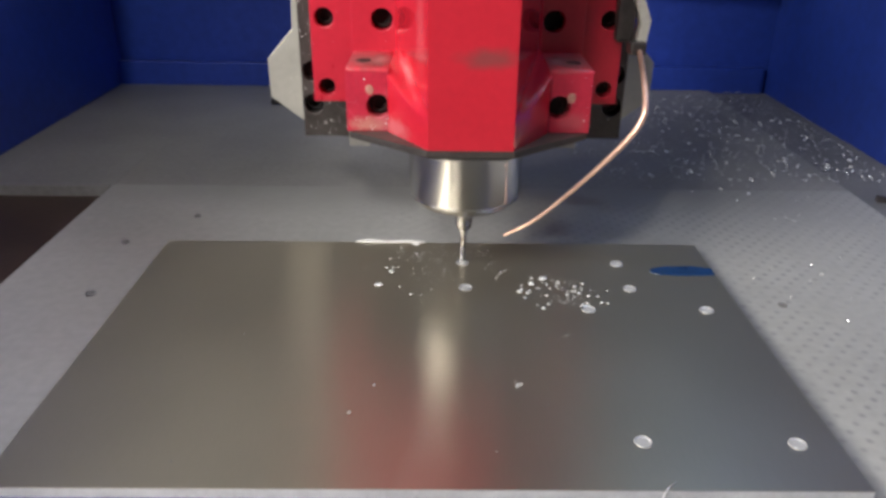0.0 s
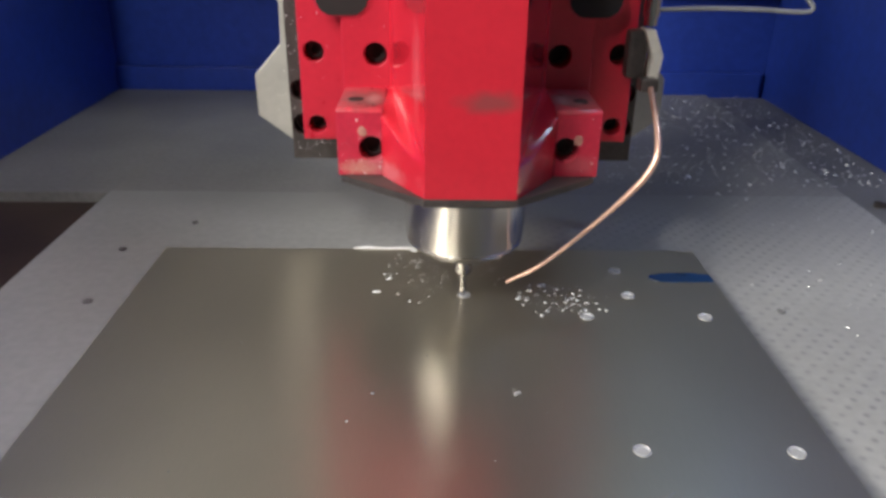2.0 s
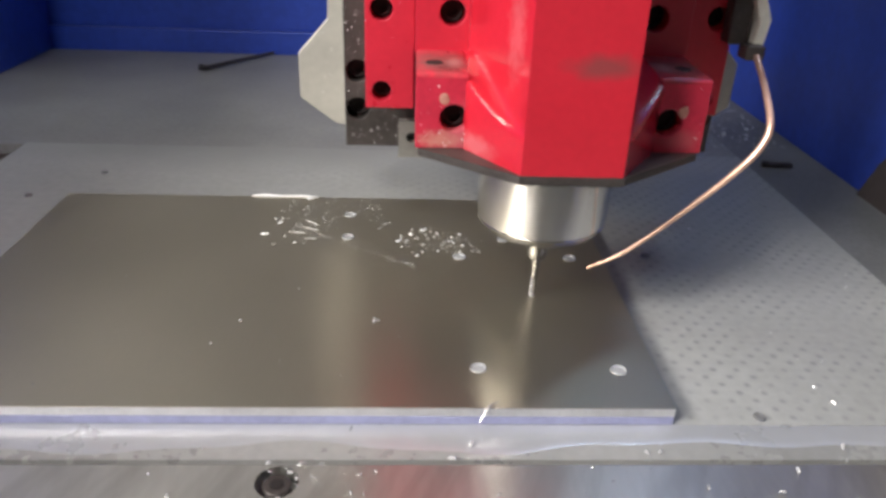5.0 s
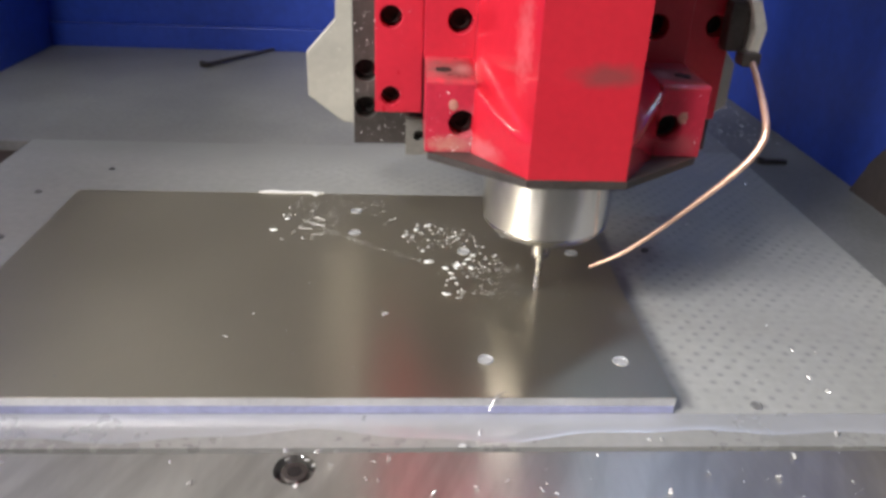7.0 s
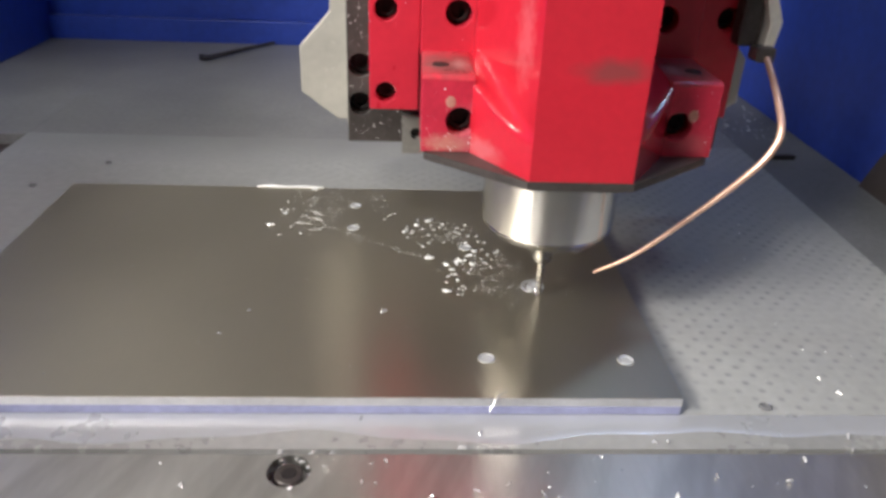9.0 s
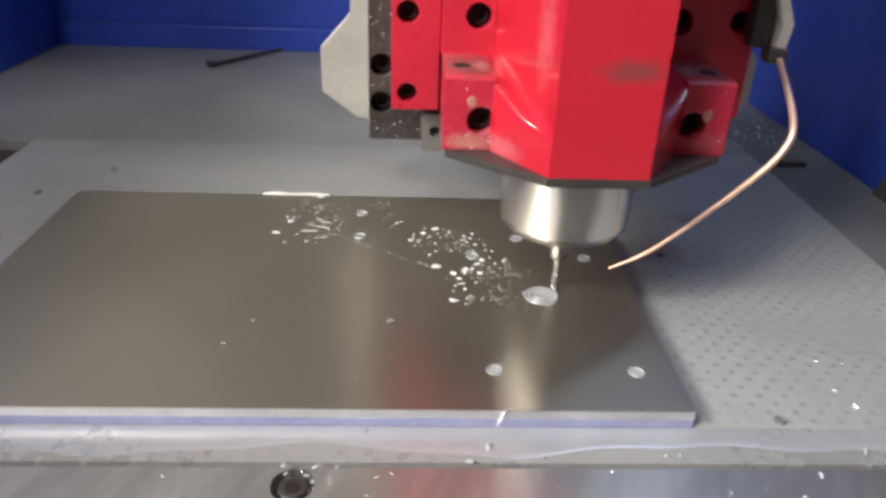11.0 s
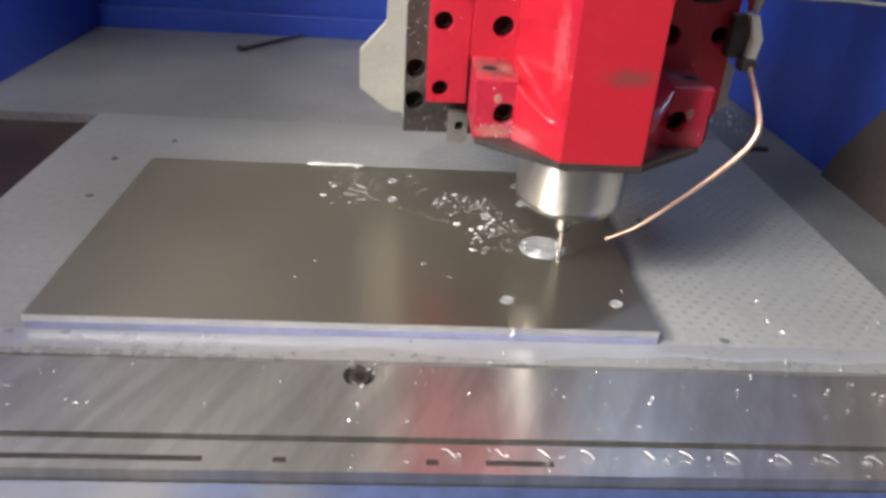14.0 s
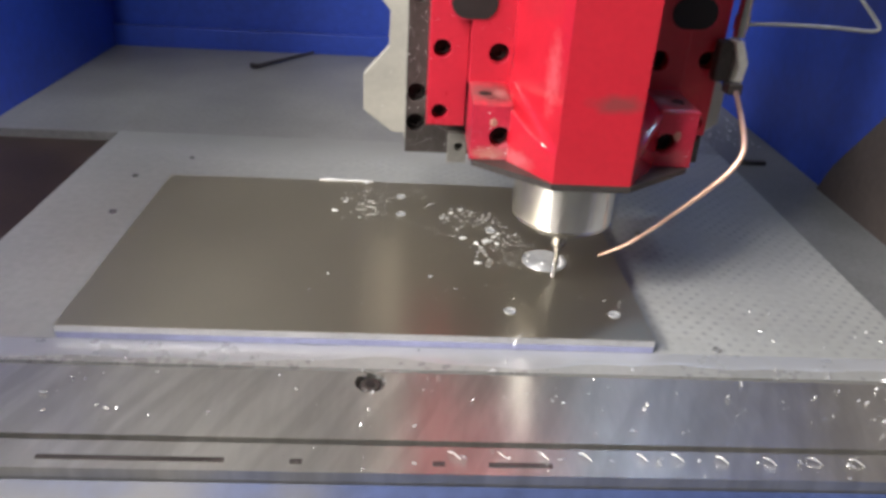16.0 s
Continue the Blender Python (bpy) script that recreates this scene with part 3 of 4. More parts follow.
def build_head():
    slide = tagged(new("slide_carriage"), "dark steel and pale cast slide carriage behind the red spindle head", "machine slide")
    head = tagged(new("spindle_head"), "red cast milling spindle head over the aluminium plate", "spindle head")
    # octagonal clamp body
    def ring(z):
        """Section at a height: the lower collar steps out from the upper body over a rounded, slanting shoulder."""
        side = []
        for k in range(13):
            u = k / 12
            low, high = Vector((0.0247 + 0.0253 * u, -0.0675 + 0.0375 * u)), Vector((0.0247 + 0.0215 * u, -0.0675 + 0.0770 * u))
            f = min(1, max(0, (z - (0.1215 + 0.0195 * u ** 1.3)) / (0.0095 + 0.0010 * u)))
            f = f * f * (3 - 2 * f)
            side.append(low.lerp(high, f))
        side.append(Vector((side[-1].x, 0.065)))
        return [(p.x, p.y, z) for p in side] + [(-p.x, p.y, z) for p in reversed(side)]
    bm = loft([ring(z) for z in [0.1055] + [0.1215 + 0.0009 * k for k in range(32)] + [TOP]])
    body = part("clamp_body", bm, RED_FRONT, head, "glossy red octagonal casting", smooth=46)
    # dark gasket plate under the casting
    base = [(-0.0255, -0.0680), (0.0255, -0.0680), (0.0735, -0.0300), (0.0735, 0.03), (-0.0735, 0.03), (-0.0735, -0.0300)]
    part("bottom_plate", loft([[(x * 0.80, y * 0.85, 0.0965) for x, y in base], [(x * 0.97, y * 0.98, 0.1005) for x, y in base], [(x, y, 0.1015) for x, y in base], [(x, y, 0.1055) for x, y in base]]), DARK_STEEL, head, "oily dark bottom plate")
    for s in (-1, 1):
        def mir(x0, x1):
            return (x0, x1) if s > 0 else (-x1, -x0)
        a, b = mir(0.0490, 0.0750)
        boss = part("clamp_boss", sheet(rect(a, b, 0.1055, 0.1425), [(s * 0.0555, 0.1215, 0.0073)], 0.0455, facing(-0.030), chamfer=0.0005), RED_BOSS, head, "red clamping boss with a bolt bore")
        screw(s * 0.0555, 0.1215, -0.030, 0.0073, boss)
        part("filler_spot", blobs([(0, 0, 0, 0.0029)], 0.12), SPOT, boss, "pale filled spot", smooth=60).matrix_local = Matrix.Translation((0.0625 if s > 0 else -0.0605, -0.0301, 0.1275 if s > 0 else 0.1315)) @ Matrix.Rotation(radians(90), 4, "X")
        a, b = mir(0.0462, 0.0755)
        mid = part("inner_flange", sheet(rect(a, b, 0.1445, TOP), [(s * 0.0555, 0.1660, 0.0070), (s * 0.0555, 0.232, 0.007), (s * 0.0555, 0.30, 0.007)], 0.050, facing(0.0155), chamfer=0.0007), RED, head, "red inner flange with bolt bores")
        screw(s * 0.0555, 0.1660, 0.0155, 0.0070, mid)
        slope = [(0.0154, 0.1422), (-0.0300, 0.1422), (-0.0300, 0.1427), (-0.0296, 0.1437), (-0.0286, 0.1446), (-0.0270, 0.1450), (0.0000, 0.1453), (0.0154, 0.1462)]
        a, b = mir(0.0490, 0.0750)
        pad = part("boss_top", loft([[(a, y, z - 0.0008 * (z > 0.1440)) for y, z in slope], [(a + 0.0010, y, z) for y, z in slope], [(b - 0.0010, y, z) for y, z in slope], [(b, y, z - 0.0008 * (z > 0.1440)) for y, z in slope]]), PAD, boss, "smudged red top of the boss", smooth=50)
        part("pad_hole_disc", lathe([(0.0046, 0.1440), (0.0046, 0.1452), (0.0043, 0.14555), (0.0005, 0.1456)], 20, s * 0.0655, -0.010), HOLE, pad, "dark disc standing in for a tapped hole")
        a, b = mir(0.0757, 0.1035)
        outer = part("outer_flange", sheet(rect(a, b, 0.1100, TOP), [(s * 0.0943, 0.1655, 0.0063), (s * 0.0943, 0.1200, 0.0056), (s * 0.0943, 0.235, 0.0063)], 0.040, facing(0.0255), chamfer=0.0007), RED, head, "red outer flange with bolt bores")
        screw(s * 0.0943, 0.1655, 0.0255, 0.0063, outer)
        screw(s * 0.0943, 0.1200, 0.0255, 0.0056, outer)
        # black oval plug over both flanges, in place of a window's shaded inside
        cx, w, h = s * 0.0745, 0.0155, 0.0105
        oval = [(cx + (w - h) * (1 if math.cos(k * math.tau / 28) > 0 else -1) + h * math.cos(k * math.tau / 28), 0.1990 + h * math.sin(k * math.tau / 28)) for k in range(28)]
        part("window_plug", join(sheet(oval, [], 0.030, facing(0.0142))), HOLE, mid, "black oval plug standing in for an open window")
        rim = [(cx + (u - cx) * 1.09, 0.199 + (v - 0.199) * 1.12) for u, v in oval]
        part("window_rim", sheet(rim, [], 0.02, facing(0.0149)), RED_BOSS, mid, "worn rim")
        a, b = mir(0.0700, 0.0850)
        lug = part("lug", sheet(rect(a, b, 0.0715, 0.0960), [(s * 0.0765, 0.0850, 0.0035)], 0.012, facing(0.0600)), GREY_STEEL, slide, "grey steel lug with a small bore")
        screw(s * 0.0765, 0.0850, 0.060, 0.0035, lug)
    steel = part("slide_plate", sheet(rect(-0.1190, 0.1190, 0.0770, TOP), [(s * 0.1110, z, 0.0072) for s in (-1, 1) for z in (0.1015, 0.1255, 0.20, 0.28)], 0.012, facing(0.0660), chamfer=0.0006), DARK_STEEL, slide, "black oily steel slide plate")
    for s in (-1, 1):
        for z in (0.1015, 0.1255, 0.20):
            screw(s * 0.1110, z, 0.066, 0.0072, steel)
    part("slide_block", box(-0.1205, 0.1205, 0.0785, 0.1255, 0.0830, TOP, 0.0015), SILVER, slide, "pale grey painted slide block")
    for s in (-1, 1):
        prof = [(0.09, 0.0700), (0.1310, 0.0724), (0.1560, 0.0915), (0.1560, 0.1225), (0.1350, 0.1460), (0.1340, 0.1750), (0.1415, 0.1835), (0.1415, TOP), (0.09, TOP)]
        part("bracket", sheet([(s * x, z) for x, z in prof], [], 0.010, facing(0.1262), chamfer=0.0008), SILVER, slide, "pale cast bracket with chamfered corners")
    part("carriage", box(-0.10, 0.10, 0.1365, 0.175, 0.10, TOP, 0.003), GREY_STEEL, slide, "grey steel carriage")
    # spindle nose, collet, tool
    nose = part("spindle_nose", lathe([(0.0300, 0.1050), (0.0380, 0.1050), (0.0380, 0.0610), (0.0376, 0.0568), (0.0368, 0.0564), (0.0368, 0.0556), (0.0372, 0.0552), (0.0360, 0.0530), (0.0352, 0.0526), (0.0348, 0.0518), (0.0332, 0.0500), (0.0300, 0.0482), (0.0280, 0.0475), (0.0130, 0.0468), (0.0128, 0.0440)], 72), NOSE, head, "turned stainless steel spindle nose", smooth=25)
    part("collet", lathe([(0.0090, 0.0455), (0.0090, 0.0410), (0.0070, 0.0400), (0.0060, 0.0390), (0.0060, 0.0300), (0.0052, 0.0275), (0.0034, 0.0272)], 32), TOOLSTEEL, nose, "bright collet nut", smooth=30)
    for s in (-1, 1):
        part("drive_key", box(s * 0.0090 - 0.0018, s * 0.0090 + 0.0018, -0.0030, 0.0030, 0.0405, 0.0456, 0.0006), TOOLSTEEL, nose, "small steel drive key")
    cutter = []
    for i in range(25):
        z = 0.0135 * (1 - i / 24)
        cutter.append([((0.0019 if k % 3 else 0.0011) * math.cos(k * math.tau / 9 + i * 0.28), (0.0019 if k % 3 else 0.0011) * math.sin(k * math.tau / 9 + i * 0.28), z) for k in range(9)])
    tool = part("end_mill", lathe([(0.0021, 0.0290), (0.0021, 0.0140), (0.0019, 0.0133)], 24), TOOLSTEEL, head, "slim bright end mill", smooth=30)
    part("flutes", loft(cutter), TOOLSTEEL, tool, "helical cutting flutes")
    # coolant pipe
    pipe = part("coolant_pipe", tube([(0.0268, -0.0197, 0.0306), (0.0475, -0.0245, 0.0452), (0.0765, -0.0315, 0.0765), (0.0960, -0.0375, 0.1015), (0.1045, -0.0375, 0.1148), (0.1075, -0.0330, 0.1245), (0.1090, -0.0170, 0.1370), (0.1095, 0.0030, 0.1500)], [0.0009, 0.0012, 0.0015, 0.0018, 0.0019, 0.0019, 0.0018, 0.0018]), COPPER, head, "thin bent copper coolant pipe", smooth=60)
    block = sheet([(0.0990, 0.1860), (0.1050, 0.1860), (0.1115, 0.1710), (0.1098, 0.1575), (0.1040, 0.1575), (0.1052, 0.1695)], [], 0.013, Matrix.Translation((0.005, 0.019, -0.003)) @ facing(-0.010), chamfer=0.0006)
    elbow = part("elbow_fitting", block, BRASS_GREY, head, "bent nickel elbow fitting")
    # dark block added where the flange lies in shade
    part("elbow_shade_block", box(0.0960, 0.1080, 0.0130, 0.0252, 0.1535, 0.1820, 0.0030), DARK_STEEL, elbow, "dark block standing in for shade beside the elbow")
    part("union_nut", join(box(0.1035, 0.1140, 0.0025, 0.0150, 0.1475, 0.1555, 0.0016)), DARK_STEEL, elbow, "dark union nut")
    part("valve_stem", lathe([(0.0042, 0.1845), (0.0042, 0.1900), (0.0052, 0.1900), (0.0052, 0.1990), (0.0042, 0.1990), (0.0042, 0.235)], 20, 0.1085, 0.017), CHROME, elbow, "chrome valve stem", smooth=30)
    part("air_hose", tube([(0.109, 0.015, 0.1935), (0.133, 0.012, 0.1950), (0.165, 0.008, 0.1955), (0.192, 0.006, 0.1945), (0.198, 0.006, 0.1968), (0.193, 0.007, 0.2030), (0.175, 0.010, 0.2220), (0.150, 0.020, 0.2600)], [0.0014] * 8, 12), HOSE, head, "clear grey air hose", smooth=60)
    # fine splashes on the front faces
    random.seed(3)
    on_slide = [(60, -0.1185, -0.104, 0.081, 0.19, 0.0659), (34, -0.103, -0.085, 0.079, 0.108, 0.0659), (26, 0.085, 0.118, 0.081, 0.19, 0.0659), (10, -0.15, -0.13, 0.08, 0.14, 0.1260)]
    on_head = [(20, -0.074, -0.050, 0.106, 0.118, -0.0301), (8, -0.074, -0.050, 0.118, 0.140, -0.0301), (12, -0.103, -0.05, 0.15, 0.19, 0.0152), (10, 0.06, 0.075, 0.108, 0.14, -0.0301)]
    bores = [(s * 0.111, z, 0.0085) for s in (-1, 1) for z in (0.1015, 0.1255, 0.20)] + [(s * 0.0555, z, 0.0085) for s in (-1, 1) for z in (0.1215, 0.166)] + [(s * 0.0943, z, 0.0078) for s in (-1, 1) for z in (0.12, 0.1655)]

    def speck(x0, x1, z0, z1):
        while True:
            x, z = random.uniform(x0, x1), random.uniform(z0, z1)
            if all(math.hypot(x - bx, z - bz) > r for bx, bz, r in bores):
                return (x, -z, 0.0, 0.00015 + 0.00042 * random.random() ** 3)
    for owner, faces in ((slide, on_slide), (head, on_head)):
        specks = []
        for n, x0, x1, z0, z1, y in faces:
            b = blobs([speck(x0, x1, z0, z1) for _ in range(n)])
            bmesh.ops.transform(b, matrix=Matrix.Translation((0, y, 0)) @ Matrix(((1, 0, 0, 0), (0, 0, -1, 0), (0, -1, 0, 0), (0, 0, 0, 1))), verts=b.verts[:])
            specks.append(b)
        tagged(part("splashes", join(*specks), WATER, owner, "fine white coolant splashes", smooth=60), kind="stuff")
    return head, slide


# ---------------------------------------------------------------- coolant and swarf
def scatter(n, xr, yr, z, r0, r1, power=2.0, keep=None):
    out = []
    while len(out) < n:
        x, y = random.uniform(*xr), random.uniform(*yr)
        if keep and not keep(x, y):
            continue
        out.append((x, y, z, r0 + (r1 - r0) * random.random() ** power))
    return out


def oval(cx, cy, a, b):
    return lambda x, y: ((x - cx) / a) ** 2 + ((y - cy) / b) ** 2 < random.uniform(0.1, 1.0)


def build_drops():
    random.seed(11)
    first = scatter(90, (0.056, 0.120), (0.157, 0.212), 0.0101, 0.0003, 0.0013, 2.0, oval(0.089, 0.185, 0.033, 0.027)) + [(0.077, 0.203, 0.0101, 0.0027, 0.6, 1.35), (0.068, 0.195, 0.0101, 0.0020), (0.059, 0.184, 0.0101, 0.0018), (0.072, 0.162, 0.0101, 0.0014)]
    thing("coolant_drops", blobs(first), WATER, "scattered white coolant drops on the plate", "coolant drops", kind="stuff", smooth=60)
    second = fan(130, (0.022, 0.220), (60, 240), (0.010, 0.055), (0.00035, 0.0011), 1.3) + fan(26, (0.022, 0.222), (-45, 60), (0.012, 0.032), (0.0003, 0.0009)) + [(-0.036, 0.192, 0.0101, 0.0024, 0.1, 1.4), (-0.012, 0.257, 0.0101, 0.0024, 0.0, 1.4), (-0.028, 0.212, 0.0101, 0.0018)]
    thing("coolant_drops", blobs(second), WATER, "fine white coolant spatter round the drilled holes", "coolant drops", kind="stuff", smooth=60)
    rim = tube([(-0.058, 0.2602, 0.0104), (-0.048, 0.2606, 0.0106), (-0.035, 0.2600, 0.0104), (-0.020, 0.2604, 0.0106), (-0.006, 0.2602, 0.0103)], [0.0006, 0.0018, 0.0009, 0.0012, 0.0005], 8)
    thing("coolant_bead", rim, WATER, "bead of coolant along the plate's rear edge", "coolant", smooth=60)
    # runs of coolant blown off the second hole
    runs = fan(40, (0.022, 0.190), (95, 200), (0.012, 0.052), (0.0003, 0.0010), 2.2)
    for a, r, long in ((141, 0.034, 5.6), (156, 0.030, 6.4), (172, 0.036, 5.8), (190, 0.026, 5.0)):
        w = radians(a)
        runs.append((0.022 + r * math.cos(w), 0.190 + r * math.sin(w), 0.0101, 0.0011, w, long))
    runs = thing("coolant_runs", blobs(runs), WATER, "fine radial coolant streaks blown off a drilled hole", "coolant drops", kind="stuff", smooth=60)
    # a dotted trail left while the head travels between the holes
    trail = []
    for k in range(70):
        u = random.random()
        trail.append((-0.005 + 0.080 * u + random.gauss(0, 0.0012), 0.196 - 0.052 * u + random.gauss(0, 0.0016), 0.0101, random.uniform(0.0002, 0.0005)))
    trail = thing("coolant_trail", blobs(trail), WATER, "dotted trail of fine coolant drops between the holes", "coolant drops", kind="stuff", smooth=60)
    c = (0.142, 0.111)
    third = fan(75, c, (112, 196), (0.022, 0.058), (0.0004, 0.0016), 1.35, 0.8) + fan(110, c, (95, 235), (0.009, 0.034), (0.00022, 0.0006), 1.3) + fan(22, c, (-35, 40), (0.014, 0.024), (0.0002, 0.0004)) + [(0.076, 0.146, 0.0101, 0.0030, 0.2, 1.25), (0.087, 0.137, 0.0101, 0.0022), (0.096, 0.142, 0.0101, 0.0020, 0.1, 1.4), (0.104, 0.138, 0.0101, 0.0021), (0.107, 0.156, 0.0101, 0.0021)]
    return runs, trail, thing("coolant_spatter", blobs(third), WATER, "large white coolant drops beside the milled pocket", "coolant drops", kind="stuff", smooth=60)


# outer radius of each ring of the round cut, and when it is opened
RINGS = [(0.0042, 7.0, 8.1), (0.0075, 8.2, 9.2), (0.0105, 9.2, 10.3), (0.0138, 10.6, 11.4), (0.0158, 12.0, 12.6), (0.0178, 13.2, 14.0)]


def build_pocket():
    """The freshly cut round pocket with coolant standing in it, ring by ring."""
    n = 48

    def ring(r, z, rough=0.0):
        return [(r * (1 + rough * math.sin(5 * a * math.tau / n + 1)) * math.cos(a * math.tau / n), r * (1 + rough * math.sin(5 * a * math.tau / n + 1)) * math.sin(a * math.tau / n), z) for a in range(n)]
    pocket = tagged(new("milled_pocket"), "bright freshly milled round pocket wet with coolant", "milled pocket")
    pocket.matrix_world = Matrix.Translation((0.1400, 0.1100, 0.0))
    rings, inner = [], 0.0
    for k, (r, _, _) in enumerate(RINGS):
        lift = 0.00005 * k
        rows = [ring(r, -0.0016), ring(r, 0.0001 + lift, 0.008), ring(r - 0.0003, 0.00045 + lift, 0.012), ring(r - 0.0008, 0.0002 + lift, 0.006)]
        if inner:
            rows += [ring(inner + 0.0002, 0.0001 + lift), ring(inner, -0.0016)]
        else:
            rows += [ring(0.0004, 0.00015)]
        rings.append(part("milled_ring", loft(rows), MILLED, pocket, "bright swirl-milled metal", smooth=50))
        inner = r - 0.0006
    random.seed(5)
    spots = [(0.0142 * math.cos(a), 0.0142 * math.sin(a), 0.0003, r, a + 1.57, 1.5) for a, r in ((0.35, 0.0026), (0.05, 0.0030), (-0.3, 0.0030), (-0.65, 0.0022), (2.6, 0.0018), (3.3, 0.0016))]
    froth = [part("froth", blobs([spot], 0.25), WATER, pocket, "white coolant froth", smooth=60) for spot in spots]
    return rings, froth


CHIP_FLIGHTS = 18


def build_flying_chips():
    """Chips that the cutter throws: each lies by the cut, flies off once and comes to rest on the table."""
    out = []
    random.seed(31)
    for k in range(CHIP_FLIGHTS):
        r = random.uniform(0.0007, 0.0016)
        chip = thing("flying_chip", curls([(0, 0, -r * 0.25, r)]), CHIP, "small bright aluminium chip thrown off by the cutter", "metal chip", group="flying chips")
        out.append(chip)
    return out


def build_swarf():
    random.seed(21)
    on_plate = scatter(14, (-0.19, 0.19), (0.01, 0.25), 0.0101, 0.0003, 0.0008, 2.0) + [(0.050, 0.079, 0.0101, 0.0020), (0.046, 0.083, 0.0101, 0.0010), (-0.040, 0.0545, 0.0101, 0.0012), (-0.112, 0.127, 0.0101, 0.0011), (-0.001, 0.114, 0.0101, 0.0011), (0.062, 0.063, 0.0101, 0.0008), (0.081, 0.128, 0.0101, 0.0010), (-0.029, 0.078, 0.0101, 0.0012)]
    thing("swarf", curls(on_plate), CHIP, "few bright aluminium chips on the plate", "metal chips", kind="stuff")
    front = scatter(140, (-0.28, 0.38), (-0.080, -0.012), 0.0002, 0.0005, 0.0024, 2.0) + scatter(22, (0.18, 0.36), (-0.055, -0.01), 0.0002, 0.0008, 0.0024, 2.0)
    thing("swarf", curls(front), CHIP, "bright aluminium chips strewn on the front strip", "metal chips", kind="stuff")
    lip = [(0.062 + i * 0.0278 + random.uniform(-0.003, 0.003), -0.100 + random.uniform(-0.002, 0.002), -0.001, random.uniform(0.0018, 0.0028)) for i in range(11)] + scatter(60, (-0.3, 0.38), (-0.111, -0.094), -0.002, 0.0004, 0.0013, 2)
    for k in range(12):
        x, y, r = 0.058 + k * 0.0262 + random.uniform(-0.004, 0.004), -0.100 + random.uniform(-0.002, 0.002), random.uniform(0.7, 1.1)
        sliver = tube([(x - 0.0032 * r, y + 0.0028, -0.0008), (x - 0.0008, y + 0.0008, 0.0008 * r), (x + 0.0034 * r, y - 0.0026, -0.0010)], [0.0002, 0.0005, 0.0003], 6, 3)
        thing("swarf_sliver", sliver, CHIP, "slanting bright sliver caught on the edge strip", "metal chip", group="slivers along the edge strip")
    thing("swarf", curls(lip), CHIP, "curled chips caught along the edge strip", "metal chips", kind="stuff")
    bed = scatter(140, (0.205, 0.378), (0.01, 0.42), 0.0002, 0.0005, 0.0017, 2.0) + scatter(30, (-0.29, 0.2), (0.28, 0.5), 0.0002, 0.0004, 0.0012, 2.2)
    thing("swarf", curls(bed), CHIP, "bright chips scattered on the grey table", "metal chips", kind="stuff")
    heap = scatter(1900, (0.15, 0.46), (0.43, 0.80), 0.0002, 0.0006, 0.0024, 2.4)
    thing("swarf", curls(heap), CHIP, "many glittering chips on the table's rear corner", "metal chips", kind="stuff")
    sliver = tube([(0.1020, -0.0040, 0.0060), (0.1065, 0.0010, 0.0112), (0.1120, 0.0060, 0.0108)], [0.0003, 0.0004, 0.0002], 6)
    thing("swarf_sliver", sliver, CHIP, "thin bright sliver hanging over the plate's front edge", "metal chip")
    bolt = [(0.009 + 0.009 * math.cos(a), -0.037 + 0.009 * math.sin(a), -0.002, 0.0014) for a in (0.3, 0.8, 1.3, 2.2, 5.0, 5.6, 6.1)]
    thing("swarf", curls(bolt), CHIP, "chips caught in the bolt's counterbore", "metal chips", kind="stuff")


build_room()
build_enclosure()
build_table()
build_film()
build_plate()
build_rod()
HEAD, SLIDE = build_head()
RUNS, TRAIL, SPATTER = build_drops()
POCKET_RINGS, FROTH = build_pocket()
build_swarf()
FLYING = build_flying_chips()


# ---------------------------------------------------------------- what moves
TRAVEL = [
    (0.0, 0.0221, 0.2267, 0.0101), (0.25, 0.0222, 0.2080, 0.0120), (0.5, 0.0224, 0.1897, 0.0072), (1.0, 0.0230, 0.1900, 0.0044), (1.5, 0.0222, 0.1897, 0.0024),
    (2.0, 0.0220, 0.1893, -0.0005), (2.5, 0.0222, 0.1887, -0.0027), (2.8, 0.0222, 0.1890, -0.0030), (3.0, 0.0222, 0.1897, 0.0149), (3.25, 0.0225, 0.1890, 0.0160), (3.5, 0.0495, 0.1654, 0.0189), (3.7, 0.0745, 0.1480, 0.0196),
    (4.0, 0.1300, 0.1087, 0.0205), (4.2, 0.1439, 0.1098, 0.0185), (4.5, 0.1439, 0.1098, 0.0137), (5.2, 0.1437, 0.1100, 0.0100), (7.0, 0.1440, 0.1104, 0.0071), (7.5, 0.1432, 0.1100, 0.0063), (8.0, 0.1435, 0.1115, 0.0066),
]
CENTRE = (0.139, 0.107)
# seconds, swept degrees, radius, height of the circular cut
CIRCLE = [
    (8.5, -545, 0.0060, 0.0068), (9.5, -310, 0.0085, 0.0070), (10.5, -82, 0.0097, 0.0071), (11.0, 48.5, 0.0160, 0.0055), (11.5, 141, 0.0137, 0.0063), (12.0, 275, 0.0123, 0.0073),
    (12.5, 385, 0.0166, 0.0068), (13.0, 466.7, 0.0188, 0.0062), (13.5, 583.4, 0.0176, 0.0098), (14.0, 660.9, 0.0191, 0.0094), (14.5, 745.6, 0.0162, 0.0097), (15.0, 832.8, 0.0178, 0.0076),
    (15.5, 929, 0.0181, 0.0093), (16.0, 1002.4, 0.0218, 0.0098),
]


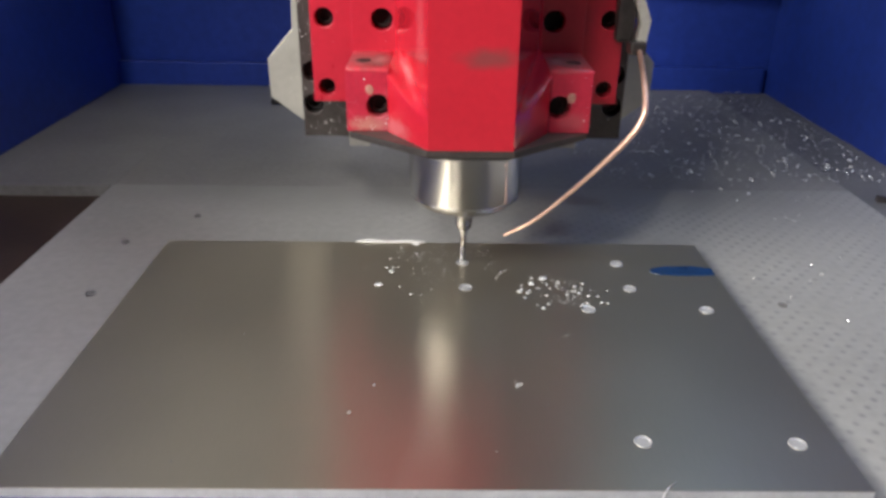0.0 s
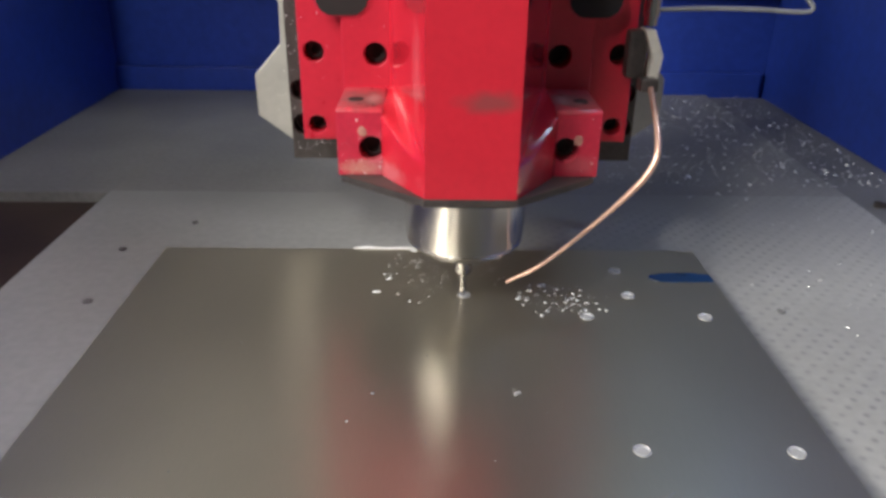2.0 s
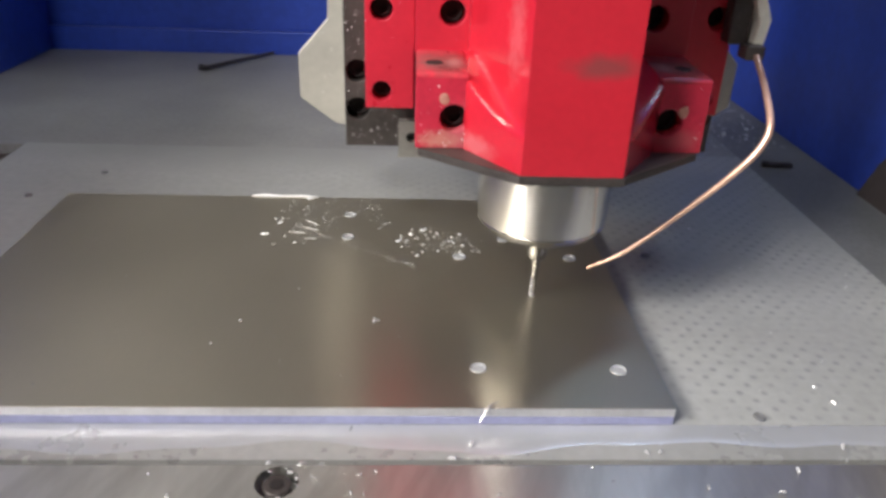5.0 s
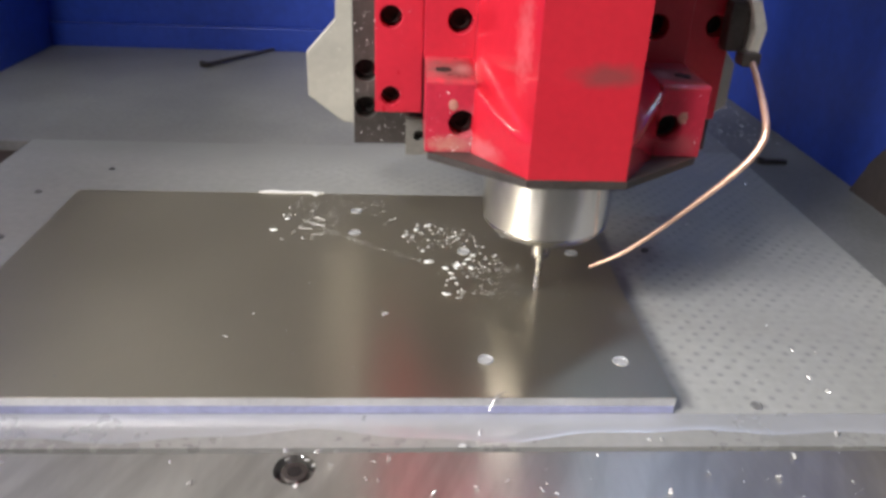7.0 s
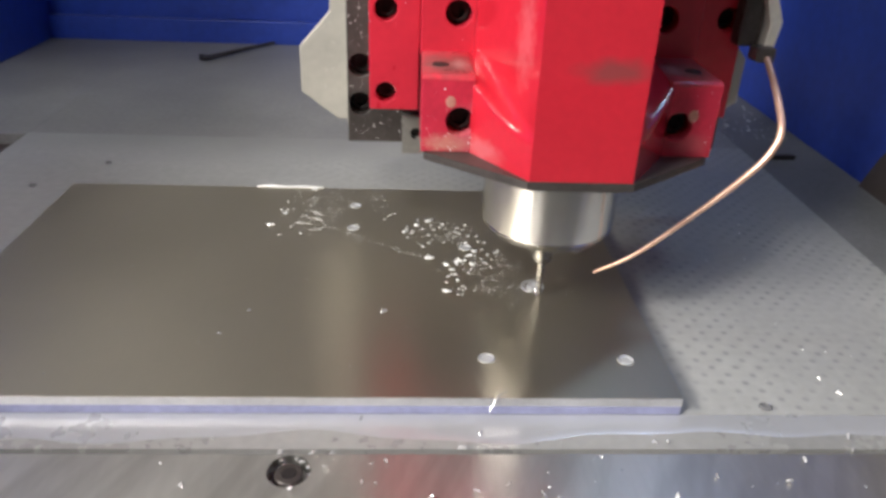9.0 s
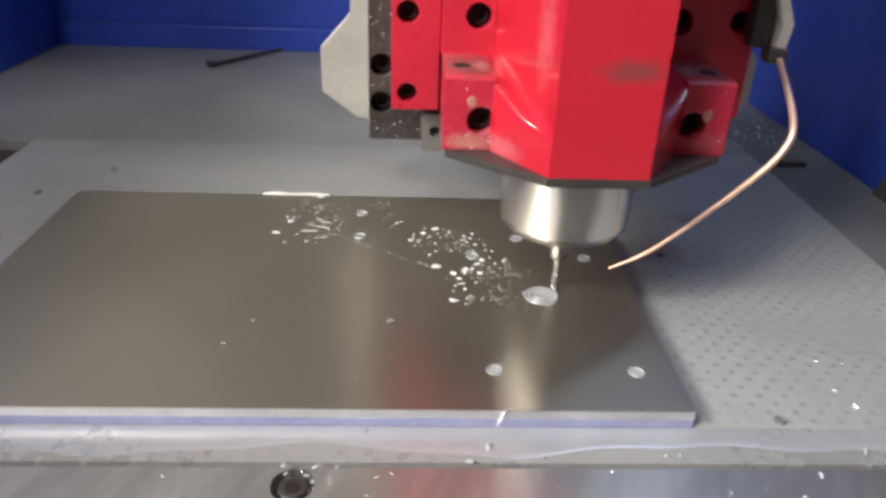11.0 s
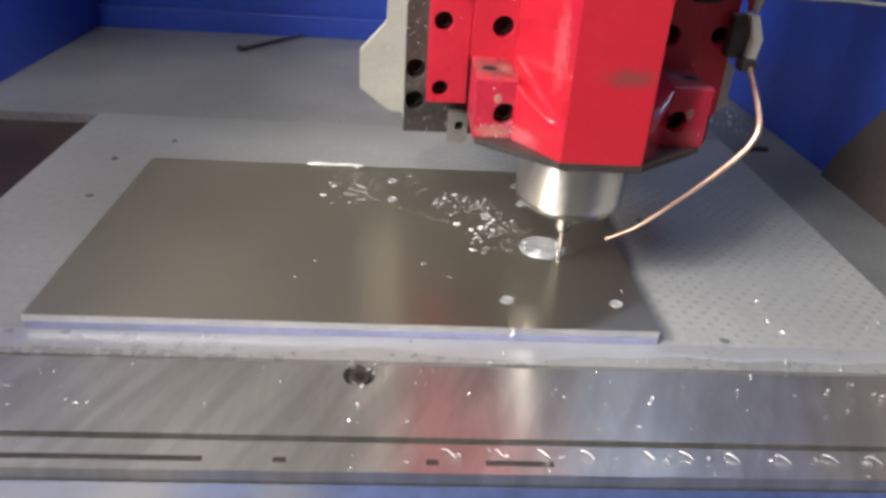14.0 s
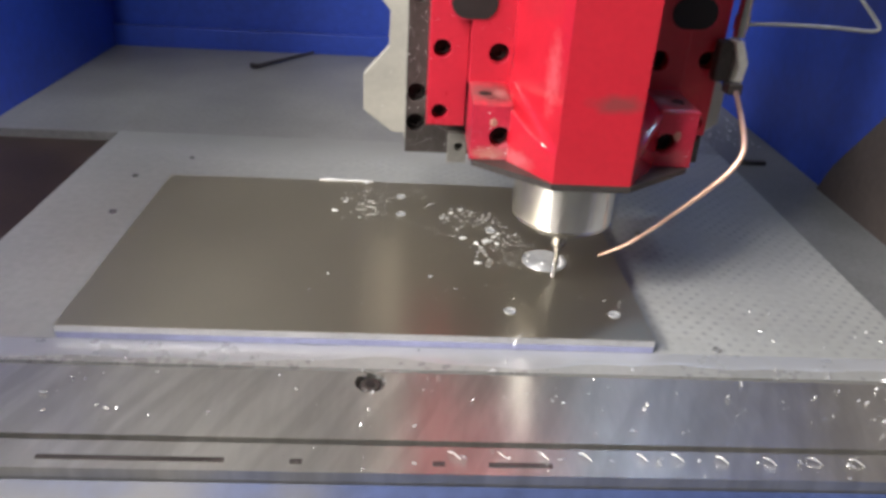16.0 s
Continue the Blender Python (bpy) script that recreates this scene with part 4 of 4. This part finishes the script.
def motions():
    places = [(t, x, y, z) for t, x, y, z in TRAVEL]
    for k in range(76):
        t = 8.5 + k * 0.1
        angle, r, z = [float(np.interp(t, [c[0] for c in CIRCLE], [c[i] for c in CIRCLE])) for i in (1, 2, 3)]
        a = radians(angle)
        places.append((t, CENTRE[0] + r * math.cos(a), CENTRE[1] + r * math.sin(a), z))
    walk(HEAD, [(t, pose(x, y, z)) for t, x, y, z in places])
    # the slide follows the head across the table but not up and down
    walk(SLIDE, [(t, pose(x, y, 0.0062)) for t, x, y, z in places])
    # the spatter wells up while the cutter plunges, the pocket opens ring by ring while it circles
    def rise(ob, start, stop, low, high):
        walk(ob, [(0.0, pose(0, 0, low)), (start, pose(0, 0, low)), (stop, pose(0, 0, high)), (16.0, pose(0, 0, high))])
    rise(RUNS, 0.5, 2.8, -0.004, 0.0)
    rise(TRAIL, 3.5, 4.2, -0.004, 0.0)
    rise(SPATTER, 4.6, 6.7, -0.004, 0.0)
    for ob, (_, start, stop) in zip(POCKET_RINGS, RINGS):
        rise(ob, start, stop, 0.0070, 0.0101)
    for ob in FROTH:
        rise(ob, 11.3, 11.9, 0.0060, 0.0103)
    random.seed(77)
    for k, chip in enumerate(FLYING):
        start = (12.25 + 0.05 * k) if k < 6 else (14.0 + 0.05 * (k - 6))
        a = radians(random.uniform(-150, 20))
        x, y, z = CENTRE[0] + 0.021 * math.cos(a), CENTRE[1] + 0.021 * math.sin(a), 0.0106
        vx, vy, vz = 0.42 * math.cos(a) * random.uniform(0.5, 1), 0.22 * math.sin(a), random.uniform(0.9, 1.5)
        turn = random.uniform(-40, 40)
        x, y = CENTRE[0] + 0.5 * (x - CENTRE[0]), CENTRE[1] + 0.5 * (y - CENTRE[1])
        rows = [(0.0, pose(x, y, 0.0065)), (start - 0.02, pose(x, y, 0.0065)), (start, pose(x, y, z))]
        t = 0.05
        while z + vz * t - 4.905 * t * t > 0.0110:
            rows.append((start + t, pose(x + vx * t, y + vy * t, z + vz * t - 4.905 * t * t, turn * t / 0.05, turn * 0.6 * t / 0.05, 0)))
            t += 0.05
        rest = (x + vx * t, y + vy * t)
        on_plate = abs(rest[0]) < 0.198 and 0.003 < rest[1] < 0.258
        rows += [(start + t, pose(*rest, 0.0106 if on_plate else 0.0008)), (16.0, pose(*rest, 0.0106 if on_plate else 0.0008))]
        walk(chip, rows)


motions()
